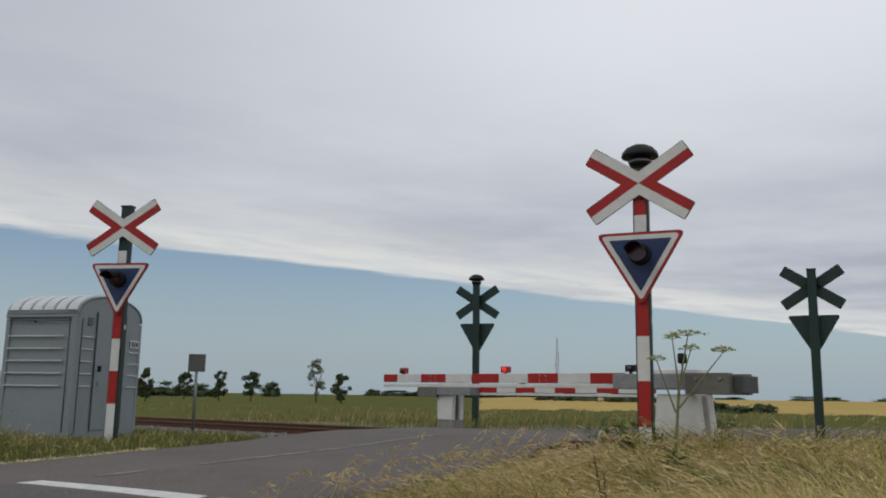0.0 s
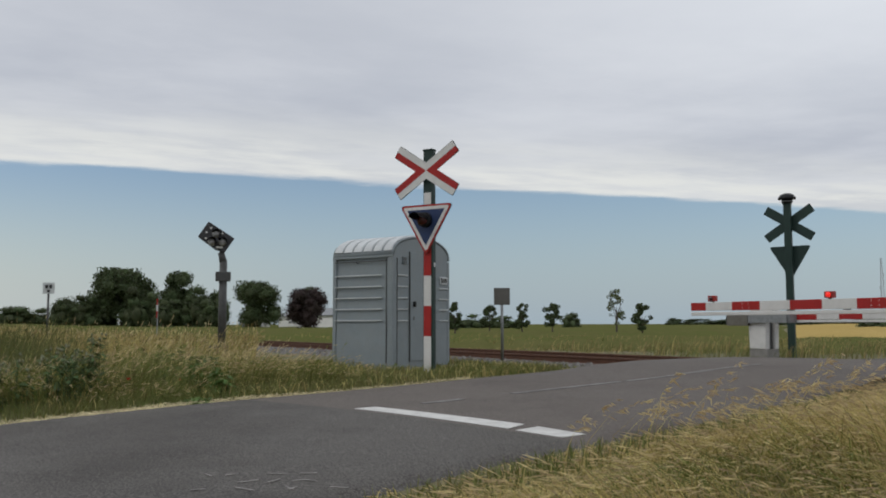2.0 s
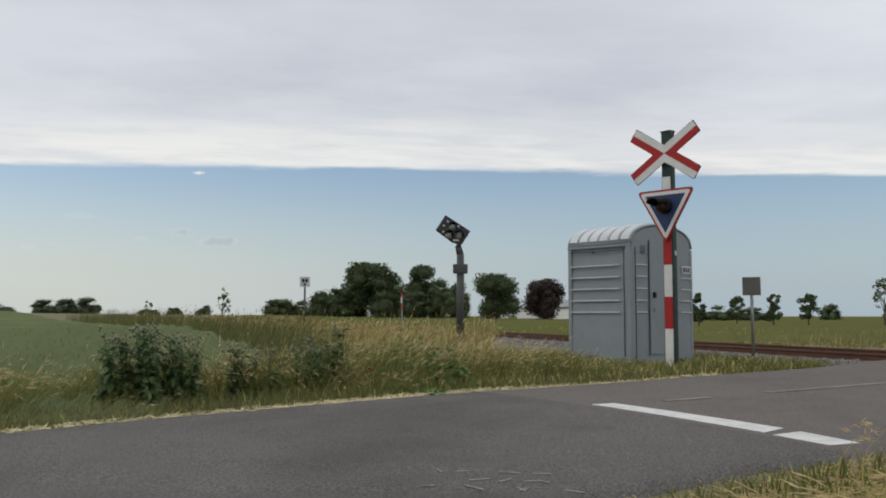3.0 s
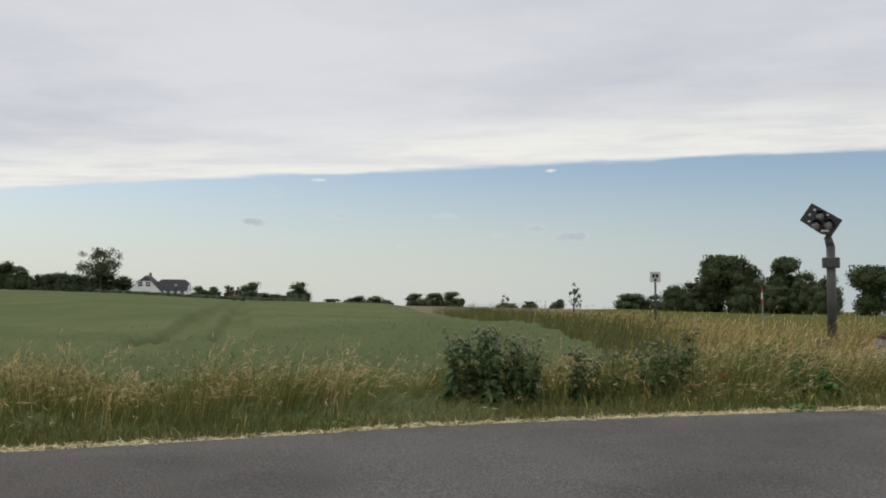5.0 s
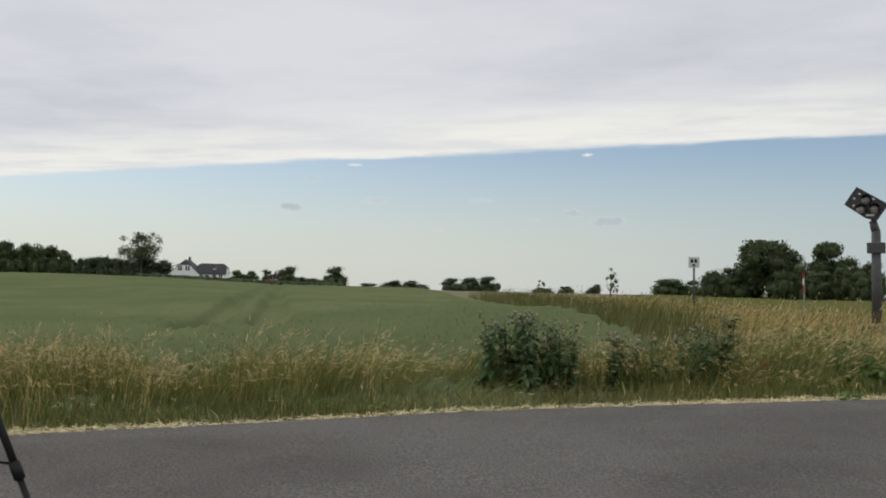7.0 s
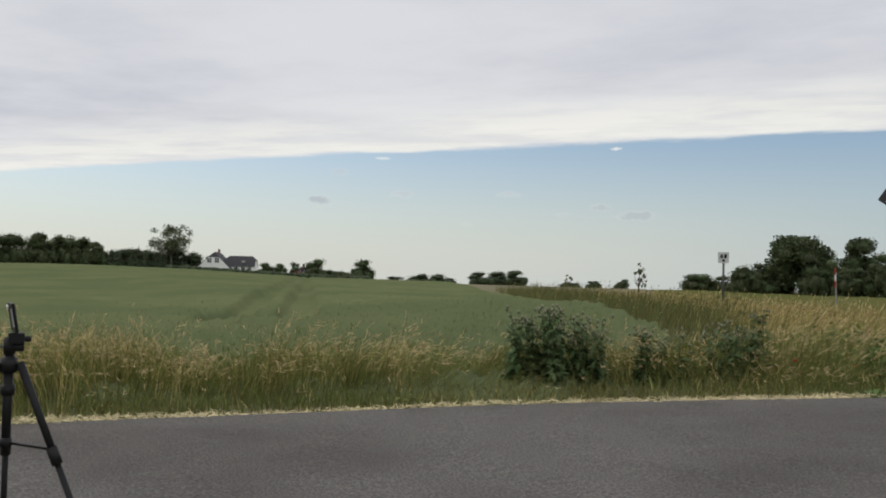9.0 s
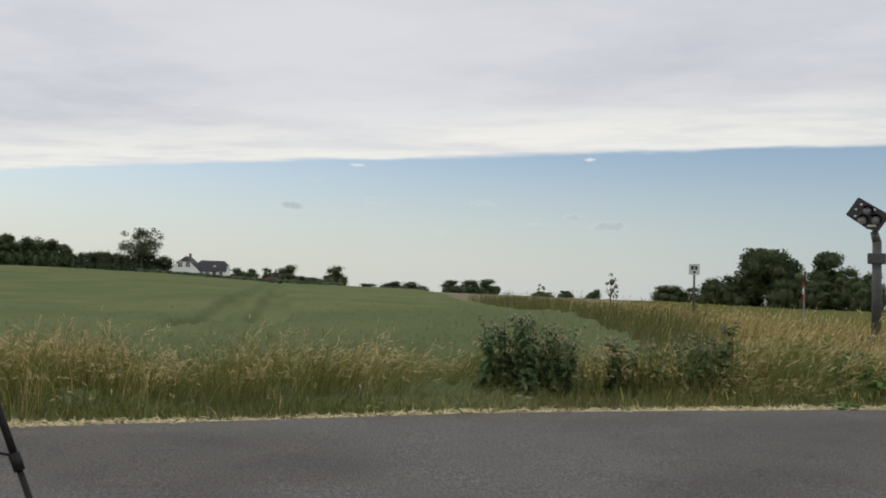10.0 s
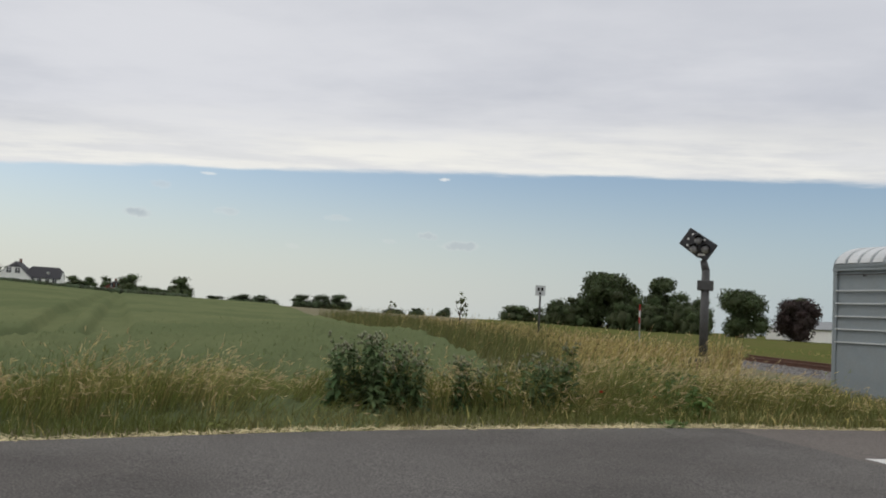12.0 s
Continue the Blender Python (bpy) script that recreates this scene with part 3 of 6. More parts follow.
# ---- relay hut ----
def relay_hut():
    near, left, right = Vector((-6.39, 14.15)), Vector((-7.74, 14.48)), Vector((-5.97, 15.90))
    vx, vy = (right - near), (left - near)
    wide, deep = vx.length, vy.length      # door face, ribbed side face
    turn = math.degrees(math.atan2(vx.y, vx.x))
    hut = thing("relay_hut", pose(near.x, near.y, 0.27, 0, 0, turn), "grey glassfibre railway relay hut with ribbed sides and arched roof", "hut")
    eave, rise = 1.95, 0.38
    # own frame: x along the door face, y along the side face, z up; walls lean in slightly
    def section(inset, lo, n=14):
        pts = [(inset * 0, lo), (wide, lo)]
        arc = []
        for i in range(n + 1):
            a = math.pi * i / n
            arc.append((wide / 2 + (wide / 2 - 0.035) * math.cos(a), eave + rise * math.sin(a) ** 0.8))
        return pts + arc
    bm = plate(section(0, -0.10), deep, 0.012, at=(0, deep / 2, 0))
    body = part("body", bm, HUT_GREY, hut, "grey glassfibre shell")
    # roof skin, proud of the shell
    n = 20
    bm = bmesh.new()
    rows = []
    for y in (-0.014, deep + 0.014):
        row = []
        for i in range(n + 1):
            a = math.pi * i / n
            row.append(bm.verts.new((wide / 2 + (wide / 2 + 0.004) * math.cos(a), y, eave + 0.01 + (rise + 0.02) * math.sin(a) ** 0.8)))
        rows.append(row)
    for i in range(n):
        bm.faces.new((rows[0][i], rows[1][i], rows[1][i + 1], rows[0][i + 1]))
    bmesh.ops.recalc_face_normals(bm, faces=bm.faces)
    bmesh.ops.solidify(bm, geom=bm.faces[:], thickness=0.03)
    roof = part("roof", bm, HUT_GREY, hut, "arched glassfibre roof with pale raised panels", True)
    for k in range(6):
        y = deep * (k + 0.5) / 6
        rib = bmesh.new()
        prof = []
        for i in range(1, n):
            a = math.pi * i / n
            prof.append([rib.verts.new((wide / 2 + (wide / 2 + 0.004 + e * 0.5) * math.cos(a), y + w, eave + 0.012 + (rise + 0.02 + e) * math.sin(a) ** 0.8)) for w, e in ((-0.095, 0.0), (-0.085, 0.028), (0.085, 0.028), (0.095, 0.0))])
        for a, b in zip(prof, prof[1:]):
            for j in range(3):
                rib.faces.new((a[j], b[j], b[j + 1], a[j + 1]))
        bmesh.ops.recalc_face_normals(rib, faces=rib.faces)
        part("roof_panel", rib, HUT_ROOF, roof, "pale raised roof panel")
    part("eave_trim", box(0.03, deep + 0.03, 0.04, (0.0, deep / 2, eave + 0.005), bevel=0.008), HUT_GREY, roof)
    # ribs on the side face
    for k in range(5):
        z = eave - 0.33 - 0.205 * k
        part("side_rib", box(0.03, deep - 0.30, 0.02, (-0.008, deep / 2 + 0.09, z), bevel=0.006), HUT_ROOF, body)
    for x, w in ((0.19, 0.30), (wide - 0.30, 0.30)):
        for k in range(5):
            z = eave - 0.33 - 0.205 * k
            part("front_rib", box(w, 0.03, 0.02, (x + 0.10, -0.008, z), bevel=0.006), HUT_ROOF, body)
    part("corner_post", box(0.11, 0.11, eave + 0.08, (0.045, 0.045, eave / 2 - 0.05), bevel=0.025), HUT_GREY, body)
    part("corner_post", box(0.08, 0.08, eave - 0.02, (wide - 0.03, 0.03, eave / 2), bevel=0.02), HUT_GREY, body)
    part("corner_post", box(0.08, 0.08, eave - 0.02, (0.03, deep - 0.03, eave / 2), bevel=0.02), HUT_GREY, body)
    door = part("door", box(0.78, 0.03, 1.98, (0.52 + 0.39, -0.006, 1.06), bevel=0.01), HUT_GREY, hut, "plain grey hut door")
    part("handle", box(0.05, 0.05, 0.10, (0.62, -0.04, 1.1), bevel=0.012), BLACK, door, "black door handle")
    part("lock", box(0.03, 0.03, 0.06, (0.62, -0.03, 0.85), bevel=0.008), GALV, door)
    part("door_gap", box(0.014, 0.012, 2.0, (0.50, -0.012, 1.06)), DARKSTEEL, door, "dark gap round the door")
    part("door_gap", box(0.014, 0.012, 2.0, (1.32, -0.012, 1.06)), DARKSTEEL, door, "dark gap round the door")
    vent = part("vent", box(0.12, 0.02, 0.14, (0.34, -0.012, eave - 0.06), bevel=0.02), HUT_GREY, body, "small round-cornered vent")
    for k in range(4):
        part("slat", box(0.09, 0.01, 0.012, (0.34, -0.026, eave - 0.105 + 0.03 * k)), DARKSTEEL, vent)
    part("seam", box(0.012, 0.012, eave - 0.05, (0.135, -0.004, eave / 2)), DARKSTEEL, body, "dark panel seam")
    part("seam", box(0.012, deep - 0.16, 0.014, (-0.004, deep / 2 + 0.04, eave - 0.075)), DARKSTEEL, body, "dark seam under the eave")
    part("seam", box(0.012, 0.012, eave - 0.08, (-0.004, 0.135, eave / 2)), DARKSTEEL, body, "dark panel seam")
    hook = part("lifting_hook", box(0.012, 0.05, 0.012, (-0.03, deep * 0.55, eave - 0.10), bevel=0.003), BLACK, body, "small black hook")
    part("hook_end", box(0.012, 0.012, 0.05, (-0.05, deep * 0.55 + 0.02, eave - 0.09), bevel=0.003), BLACK, hook)
    plate_ob = part("number_plate", box(0.24, 0.012, 0.14, (wide - 0.20, -0.016, eave - 0.38), bevel=0.004), HUT_ROOF, hut, "pale plate with dark characters")
    for k in range(3):
        part("character_bar", box(0.035, 0.006, 0.085, (wide - 0.27 + 0.07 * k, -0.025, eave - 0.38)), BLACK, plate_ob)
    part("plinth", box(wide + 0.02, deep + 0.02, 0.10, (wide / 2, deep / 2, -0.12), bevel=0.01), SLEEPER, hut, "concrete plinth")


relay_hut()


# ---- barriers ----
WEATHERED = material("weathered_brown_grey_steel", (0.17, 0.16, 0.135), (0.12, 0.11, 0.09), rough=0.6, metal=0.2, scale=10.0, bump=0.15)


def barrier(at, toward, length, lamps, far=False):
    """A lowered half barrier: the arm runs along its own -x from the machine at the origin."""
    root = thing("level_crossing_barrier", Matrix.Translation((*at, 0)) @ pose(0, 0, 0, 0, 0, toward),
                 "lowered red and white half barrier with white machine cabinet", "barrier", "crossing barriers")
    base = 0.30
    part("plinth", box(0.42, 0.42, 0.25, (0, 0, base + 0.05), bevel=0.02), SLEEPER, root, "grey concrete plinth")
    for sy in (-1, 1):
        foot, head, thick = (0.20, 0.22, 0.14) if far else (0.30, 0.24, 0.17)
        cab = plate([(-foot, base + 0.17), (foot, base + 0.17), (head, base + 0.76), (-head, base + 0.76)], thick, 0.014, at=(0, sy * 0.16, 0))
        part("cabinet_side", cab, WHITE, root, "white painted cabinet half")
    part("cabinet_core", box(0.30, 0.15, 0.56, (0, 0, base + 0.45), bevel=0.01), DARKSTEEL, root, "dark machine core")
    part("cabinet_lid", box(0.56, 0.30, 0.12, (-0.05, 0, base + 0.99), bevel=0.04), WHITE, root, "rounded white lid")
    zc = 1.235 if not far else 1.14
    frame_ob = part("arm_frame", box(1.00, 0.09, 0.18, (-0.26, -0.27, zc - 0.03), bevel=0.012), GALV, root, "grey steel arm frame")
    part("arm_frame", box(1.00, 0.09, 0.18, (-0.26, 0.27, zc - 0.03), bevel=0.012), GALV, root, "grey steel arm frame")
    part("frame_bridge", box(0.26, 0.52, 0.18, (-0.68, 0, zc - 0.03), bevel=0.01), GALV, root, "grey steel arm clamp")
    part("counterweight", box(0.52, 0.11, 0.24, (0.42, -0.28, zc - 0.055), bevel=0.01), WEATHERED, root, "grey counterweight plate")
    part("counterweight", box(0.52, 0.11, 0.24, (0.42, 0.28, zc - 0.055), bevel=0.01), WEATHERED, root, "grey counterweight plate")
    part("tail_box", box(0.14, 0.46, 0.19, (0.72, 0, zc - 0.06), bevel=0.012), DARKSTEEL, root, "weathered steel tail box")
    for x in (0.30, 0.58):
        part("bolt", tube(0.022, 0.02, 0.03, (x, -0.33, zc), (90, 0, 0), 8), GALV, root)
    # arm: tapered box beam with its own stripes, white rail below
    x0, n = -0.78, 9
    seg = (length + x0) / (n - 0.4)
    arm = part("arm", box(length + x0, 0.055, 0.05, (x0 - (length + x0) / 2, 0, zc - 0.085), bevel=0.01), WHITE, root, "white lower edge of the arm")
    for k in range(n):
        h = 0.135 - 0.02 * k / n
        run = seg * (0.6 if k == n - 1 else 1.0)
        part("stripe", box(run, 0.06, h, (x0 - seg * k - run / 2, 0, zc + 0.08 - h / 2), bevel=0.006), RED if k % 2 == 0 else WHITE, arm,
             "red reflective stripe" if k % 2 == 0 else "white stripe")
        if k % 4 == 2:
            for dx in (-0.05, 0.05):
                for dz in (0.03, -0.03):
                    part("rivet", tube(0.008, 0.006, 0.004, (x0 - seg * (k + 0.5) + dx, -0.031, zc + 0.02 + dz), (90, 0, 0), 6), WHITE, arm)
    for d, lit in lamps:
        lamp = part("arm_lamp", box(0.13, 0.07, 0.085, (-d, 0, zc + 0.135), bevel=0.012), HOUSING if lit else BLACK, root, "small red warning lamp" if lit else "small dark warning lamp")
        part("bracket", box(0.03, 0.03, 0.05, (-d, 0, zc + 0.085)), BLACK, lamp)
        part("lens", lathe([(0.034, 0.0), (0.032, 0.012), (0.0001, 0.02)], 14, (-d, -0.034, zc + 0.135), (90, 0, 0)), GLOW if lit == 2 else UNLIT, lamp, "glowing red lens" if lit == 2 else "dark red lens", True)
    if not far:
        k = part("beacon", tube(0.055, 0.055, 0.12, (-0.02, 0, base + 1.12), sides=14, bevel=0.01), BLACK, root, "small black beacon on a stalk", True)
        part("stalk", tube(0.012, 0.012, 0.10, (-0.02, 0, base + 1.04), sides=8), BLACK, k)
    return root


barrier((2.62, 10.35), math.degrees(math.atan2(-0.635, 0.77)), 4.95, [(4.55, 1), (2.62, 2), (0.7, 0)])
barrier((-0.26, 19.8), math.degrees(math.atan2(0.578, -0.816)), 4.9, [(1.9, 0), (4.0, 0)], far=True)


# ---- smaller railway signs ----
def grey_box_sign():
    root = thing("track_sign", pose(-5.07, 16.49, 0.28, 0, 0, 16), "back of a square grey sign plate on a thin post", "sign")
    part("post", tube(0.03, 0.03, 1.42, sides=10), GALV, root, "", True)
    part("plate", box(0.315, 0.02, 0.335, (0, -0.045, 1.27), bevel=0.006), DARKSTEEL_PALE, root, "brownish grey metal plate")
    part("clip", box(0.10, 0.05, 0.03, (0, -0.02, 1.20), bevel=0.004), GALV, root)
    part("clip", box(0.10, 0.05, 0.03, (0, -0.02, 1.36), bevel=0.004), GALV, root)


DARKSTEEL_PALE = material("brown_grey_plate", (0.13, 0.125, 0.11), (0.10, 0.095, 0.085), rough=0.55, metal=0.2, scale=9.0)
grey_box_sign()


def train_signal():
    base = gz(-13.12, 18.64)
    at = Vector((-13.12, 18.64, 0))
    view = math.degrees(math.atan2(18.2, -12.7)) - 90
    root = thing("track_signal", Matrix.Translation(at) @ pose(0, 0, 0, 0, 0, view), "grey post with a tilted dark panel of round signal lamps", "railway signal")
    part("post", tube(0.105, 0.095, 2.60 - base, (0, 0, base), sides=16), DARKSTEEL, root, "grey tubular post", True)
    neck = part("neck", tube(0.095, 0.08, 0.26, (0, 0, 2.58), (0, -14, 0), 16), DARKSTEEL, root, "", True)
    part("junction_box", box(0.38, 0.26, 0.24, (0, 0, 2.22), bevel=0.03), DARKSTEEL, root, "round-cornered junction box")
    part("base_box", box(0.5, 0.4, 0.25, (-0.08, 0, base + 0.16), bevel=0.03), DARKSTEEL, root, "low base box")
    pts = rounded([(-0.385, 0.235), (0.385, 0.235), (0.385, -0.20), (0.16, -0.27), (-0.385, -0.235)], 0.02, 3)
    tilt = 33.0
    # panel centre left of the post top, leaning
    cx, cz = -0.19, 3.20
    m = pose(cx, -0.12, cz, 0, tilt, 0)
    panel = part("panel", plate(pts, 0.06, 0.006), PANEL, root, "dark lamp panel")
    panel.matrix_local = m
    for x, z, r in ((-0.05, 0.075, 0.10), (0.20, -0.01, 0.105), (-0.02, -0.155, 0.1)):
        lamp = part("signal_lamp", lathe([(r, 0.0), (r * 1.02, 0.03), (r * 0.9, 0.05), (r * 0.5, 0.085), (0.0001, 0.095)], 20, (x, -0.03, z), (90, 0, 0)), LENS_GREY, panel, "round grey lamp glass", True)
        hood = bmesh.new()
        rows = [[hood.verts.new((x + (r + 0.015) * math.sin(radians(-95 + 190 * i / 14)), -0.03 - dd, z + (r + 0.015) * math.cos(radians(-95 + 190 * i / 14)))) for i in range(15)] for dd in (0.0, 0.16)]
        for i in range(14):
            hood.faces.new((rows[0][i], rows[0][i + 1], rows[1][i + 1], rows[1][i]))
        bmesh.ops.solidify(hood, geom=hood.faces[:], thickness=0.005)
        part("hood", hood, BLACK, lamp, "black lamp hood", True)
    for x, z in ((-0.24, 0.13), (-0.27, -0.02), (0.06, 0.17), (-0.2, -0.16)):
        part("small_lens", lathe([(0.028, 0.0), (0.024, 0.015), (0.0001, 0.02)], 10, (x, -0.03, z), (90, 0, 0)), WHITE, panel)
    part("label_plate", box(0.17, 0.01, 0.045, (0.20, -0.036, -0.165), turn=(0, -33, 0), bevel=0.003), WHITE, panel, "small white label")
    part("bracket", box(0.12, 0.12, 0.30, (-0.03, -0.02, 2.90), turn=(0, 10, 0), bevel=0.02), DARKSTEEL, root)


PANEL = material("dark_lamp_panel", (0.03, 0.03, 0.033), (0.05, 0.048, 0.048), rough=0.5, scale=14.0)
LENS_GREY = material("grey_lamp_glass", (0.22, 0.22, 0.22), (0.30, 0.29, 0.28), rough=0.15, scale=20.0, spec=0.8)
train_signal()


def speed_sign():
    base = gz(-27.78, 27.45)
    root = thing("speed_sign", pose(-27.78, 27.45, base, 0, 0, 45), "small pale square railway sign on a thin grey post", "sign")
    part("post", tube(0.045, 0.045, 2.62 - base, sides=10), DARKSTEEL, root, "", True)
    plate_ob = part("plate", box(0.44, 0.02, 0.45, (0, -0.06, 2.50 - base), bevel=0.02), HUT_ROOF, root, "pale plate with dark characters")
    for x in (-0.075, 0.075):
        part("character_bar", box(0.10, 0.006, 0.15, (x, -0.074, 2.56 - base)), BLACK, plate_ob)
    part("character_bar", box(0.10, 0.006, 0.10, (0, -0.074, 2.38 - base)), BLACK, plate_ob)


speed_sign()


# ---- grass, crops and low plants ----
BLOND = material("dry_blond_grass", (0.59, 0.465, 0.20), (0.42, 0.335, 0.13), rough=0.7, scale=1.2, bump=0, fine=20.0, island=0.38, translucent=0.25, spec=0.2, coarse=(0.5, (0.42, 0.345, 0.12), 0.5))
BLOND_DARK = material("brown_dry_grass", (0.42, 0.31, 0.135), (0.30, 0.24, 0.095), rough=0.75, scale=1.0, bump=0, fine=20.0, island=0.4, translucent=0.2, spec=0.2)
HEAD = material("pale_seed_heads", (0.66, 0.54, 0.32), (0.50, 0.38, 0.20), rough=0.8, scale=3.0, bump=0, fine=30.0, island=0.3, translucent=0.3, spec=0.1)
GREEN = material("green_verge_grass", (0.165, 0.195, 0.045), (0.25, 0.235, 0.075), rough=0.65, scale=1.3, bump=0, fine=20.0, island=0.4, translucent=0.25, spec=0.25)
RUSH = material("dark_rushy_grass", (0.128, 0.140, 0.054), (0.180, 0.172, 0.070), rough=0.75, scale=0.6, bump=0, fine=10.0, island=0.35, translucent=0.2, spec=0.15)
VERGE = material("lush_verge_grass", (0.120, 0.145, 0.040), (0.190, 0.185, 0.062), rough=0.65, scale=0.9, bump=0, fine=20.0, island=0.35, translucent=0.25, spec=0.2, coarse=(0.35, (0.22, 0.205, 0.08), 0.6))
FRESH = material("fresh_green_leaves", (0.10, 0.175, 0.040), (0.15, 0.21, 0.06), rough=0.6, scale=2.5, bump=0.1, fine=30.0, island=0.3, translucent=0.25, spec=0.25)
DEEP = material("deep_green_leaves", (0.082, 0.130, 0.052), (0.140, 0.178, 0.080), rough=0.75, scale=2.5, bump=0.1, fine=30.0, island=0.4, translucent=0.25, spec=0.12)
CROP = material("grey_green_cereal_crop", (0.20, 0.235, 0.115), (0.24, 0.265, 0.13), rough=0.75, scale=0.5, bump=0.6, fine=9.0, island=0.1, translucent=0.2, spec=0.0, coarse=(0.045, (0.185, 0.215, 0.10), 0.7))
# CROP darkened for the field sheet: the stand's self-shadow is put into the colour
CROP_SHADED = material("self_shaded_cereal_crop", (0.132, 0.153, 0.074), (0.160, 0.176, 0.086), rough=0.85, scale=0.7, bump=0.9, fine=14.0, spec=0.0, coarse=(0.07, (0.108, 0.132, 0.064), 0.8))
RIPE = material("ripe_yellow_grain", (0.46, 0.34, 0.13), (0.38, 0.27, 0.10), rough=0.95, scale=0.4, bump=0.5, fine=6.0, spec=0.0, coarse=(0.03, (0.40, 0.29, 0.10), 0.6))
MEADOW = material("green_meadow", (0.112, 0.112, 0.042), (0.145, 0.138, 0.055), rough=0.95, scale=0.6, bump=0.5, fine=8.0, spec=0.0, coarse=(0.06, (0.10, 0.118, 0.036), 0.7))
STRAW = material("pale_cut_straw", (0.62, 0.53, 0.32), (0.48, 0.40, 0.22), rough=0.8, scale=4.0, bump=0, fine=30.0, island=0.3, spec=0.15)
POPPY = material("red_poppy_petals", (0.50, 0.045, 0.02), rough=0.6, scale=20.0, translucent=0.3)


def tri_mesh(name, verts, tris, mat, label, category, kind="stuff", parent=None, smooth=False):
    """One mesh from arrays of places and triangles."""
    me = bpy.data.meshes.new(name)
    me.vertices.add(len(verts))
    me.vertices.foreach_set("co", np.ascontiguousarray(verts, dtype=np.float32).ravel())
    me.loops.add(tris.size)
    me.loops.foreach_set("vertex_index", np.ascontiguousarray(tris, dtype=np.int32).ravel())
    me.polygons.add(len(tris))
    me.polygons.foreach_set("loop_start", np.arange(0, tris.size, 3, dtype=np.int32))
    me.update(calc_edges=True)
    me.materials.append(mat)
    if smooth:
        me.shade_smooth()
    ob = new(name, me)
    if parent:
        ob.parent = parent
    return tagged(ob, label, category, kind=kind)


def blades(rng, x, y, z, tall, width, lean, toward, droop):
    """Curved tapering blades; lean: how far the tip goes sideways; toward: its heading; droop: how much the tip sinks back."""
    n = len(x)
    u = np.array([0.0, 0.38, 0.74, 1.0])
    side = lean[:, None] * u ** 1.8
    up = tall[:, None] * (u - droop[:, None] * u ** 3)
    cx = x[:, None] + side * np.cos(toward)[:, None]
    cy = y[:, None] + side * np.sin(toward)[:, None]
    cz = z[:, None] + up
    face = rng.uniform(0, math.pi, n)
    wx, wy = np.cos(face)[:, None] * width[:, None], np.sin(face)[:, None] * width[:, None]
    taper = np.array([1.0, 0.85, 0.55])
    a = np.stack([cx[:, :3] - wx * taper, cy[:, :3] - wy * taper, cz[:, :3]], 2)
    b = np.stack([cx[:, :3] + wx * taper, cy[:, :3] + wy * taper, cz[:, :3]], 2)
    tip = np.stack([cx[:, 3], cy[:, 3], cz[:, 3]], 1)[:, None]
    verts = np.concatenate([a, b, tip], 1).reshape(-1, 3)
    t = np.array([(0, 3, 4), (0, 4, 1), (1, 4, 5), (1, 5, 2), (2, 5, 6)])
    tris = (np.arange(n)[:, None, None] * 7 + t).reshape(-1, 3)
    before = np.stack([cx[:, 2], cy[:, 2], cz[:, 2]], 1)
    return verts, tris, tip[:, 0], tip[:, 0] - before


def heads(rng, tip, way, long, wide):
    """Spindle-shaped seed heads at the tips, two crossed leaves each."""
    n = len(tip)
    way = way / np.linalg.norm(way, axis=1)[:, None]
    s = np.cross(way, rng.normal(size=(n, 3)))
    s /= np.linalg.norm(s, axis=1)[:, None]
    q = np.cross(way, s)
    L, Wd = long[:, None], wide[:, None]
    pts = [tip - way * L * 0.1, tip + way * L * 0.35 + s * Wd, tip + way * L * 0.35 - s * Wd, tip + way * L, tip + way * L * 0.45 + q * Wd, tip + way * L * 0.45 - q * Wd]
    verts = np.stack(pts, 1).reshape(-1, 3)
    t = np.array([(0, 1, 2), (1, 3, 2), (0, 4, 5), (4, 3, 5)])
    return verts, (np.arange(n)[:, None, None] * 6 + t).reshape(-1, 3)


def scatter(rng, n, x0, x1, y0, y1, keep, clump=0.0):
    """Random places in a box for which keep(x, y, d) holds."""
    x, y = rng.uniform(x0, x1, n), rng.uniform(y0, y1, n)
    if clump:
        f = np.sin(x * 2.1 + 1.7 * np.sin(y * 1.3)) * np.sin(y * 2.4 + 1.3 * np.sin(x * 1.1)) + 0.6 * np.sin(5.3 * x + 2.1 * y) * np.sin(4.7 * y - 1.9 * x)
        ok = rng.random(n) < np.clip(1 - clump * 0.5 + clump * 0.6 * f, 0.05, 1)
        x, y = x[ok], y[ok]
    d = beside(x, y)
    k = keep(x, y, d)
    return x[k], y[k], d[k]


def off_things(x, y):
    t = (x - TRACK_AT[0]) * TRACK_N[0] + (y - TRACK_AT[1]) * TRACK_N[1]
    hut = ((x + 6.75) ** 2 + (y - 15.1) ** 2) > 1.25 ** 2
    return (np.abs(t) > 2.3) & hut


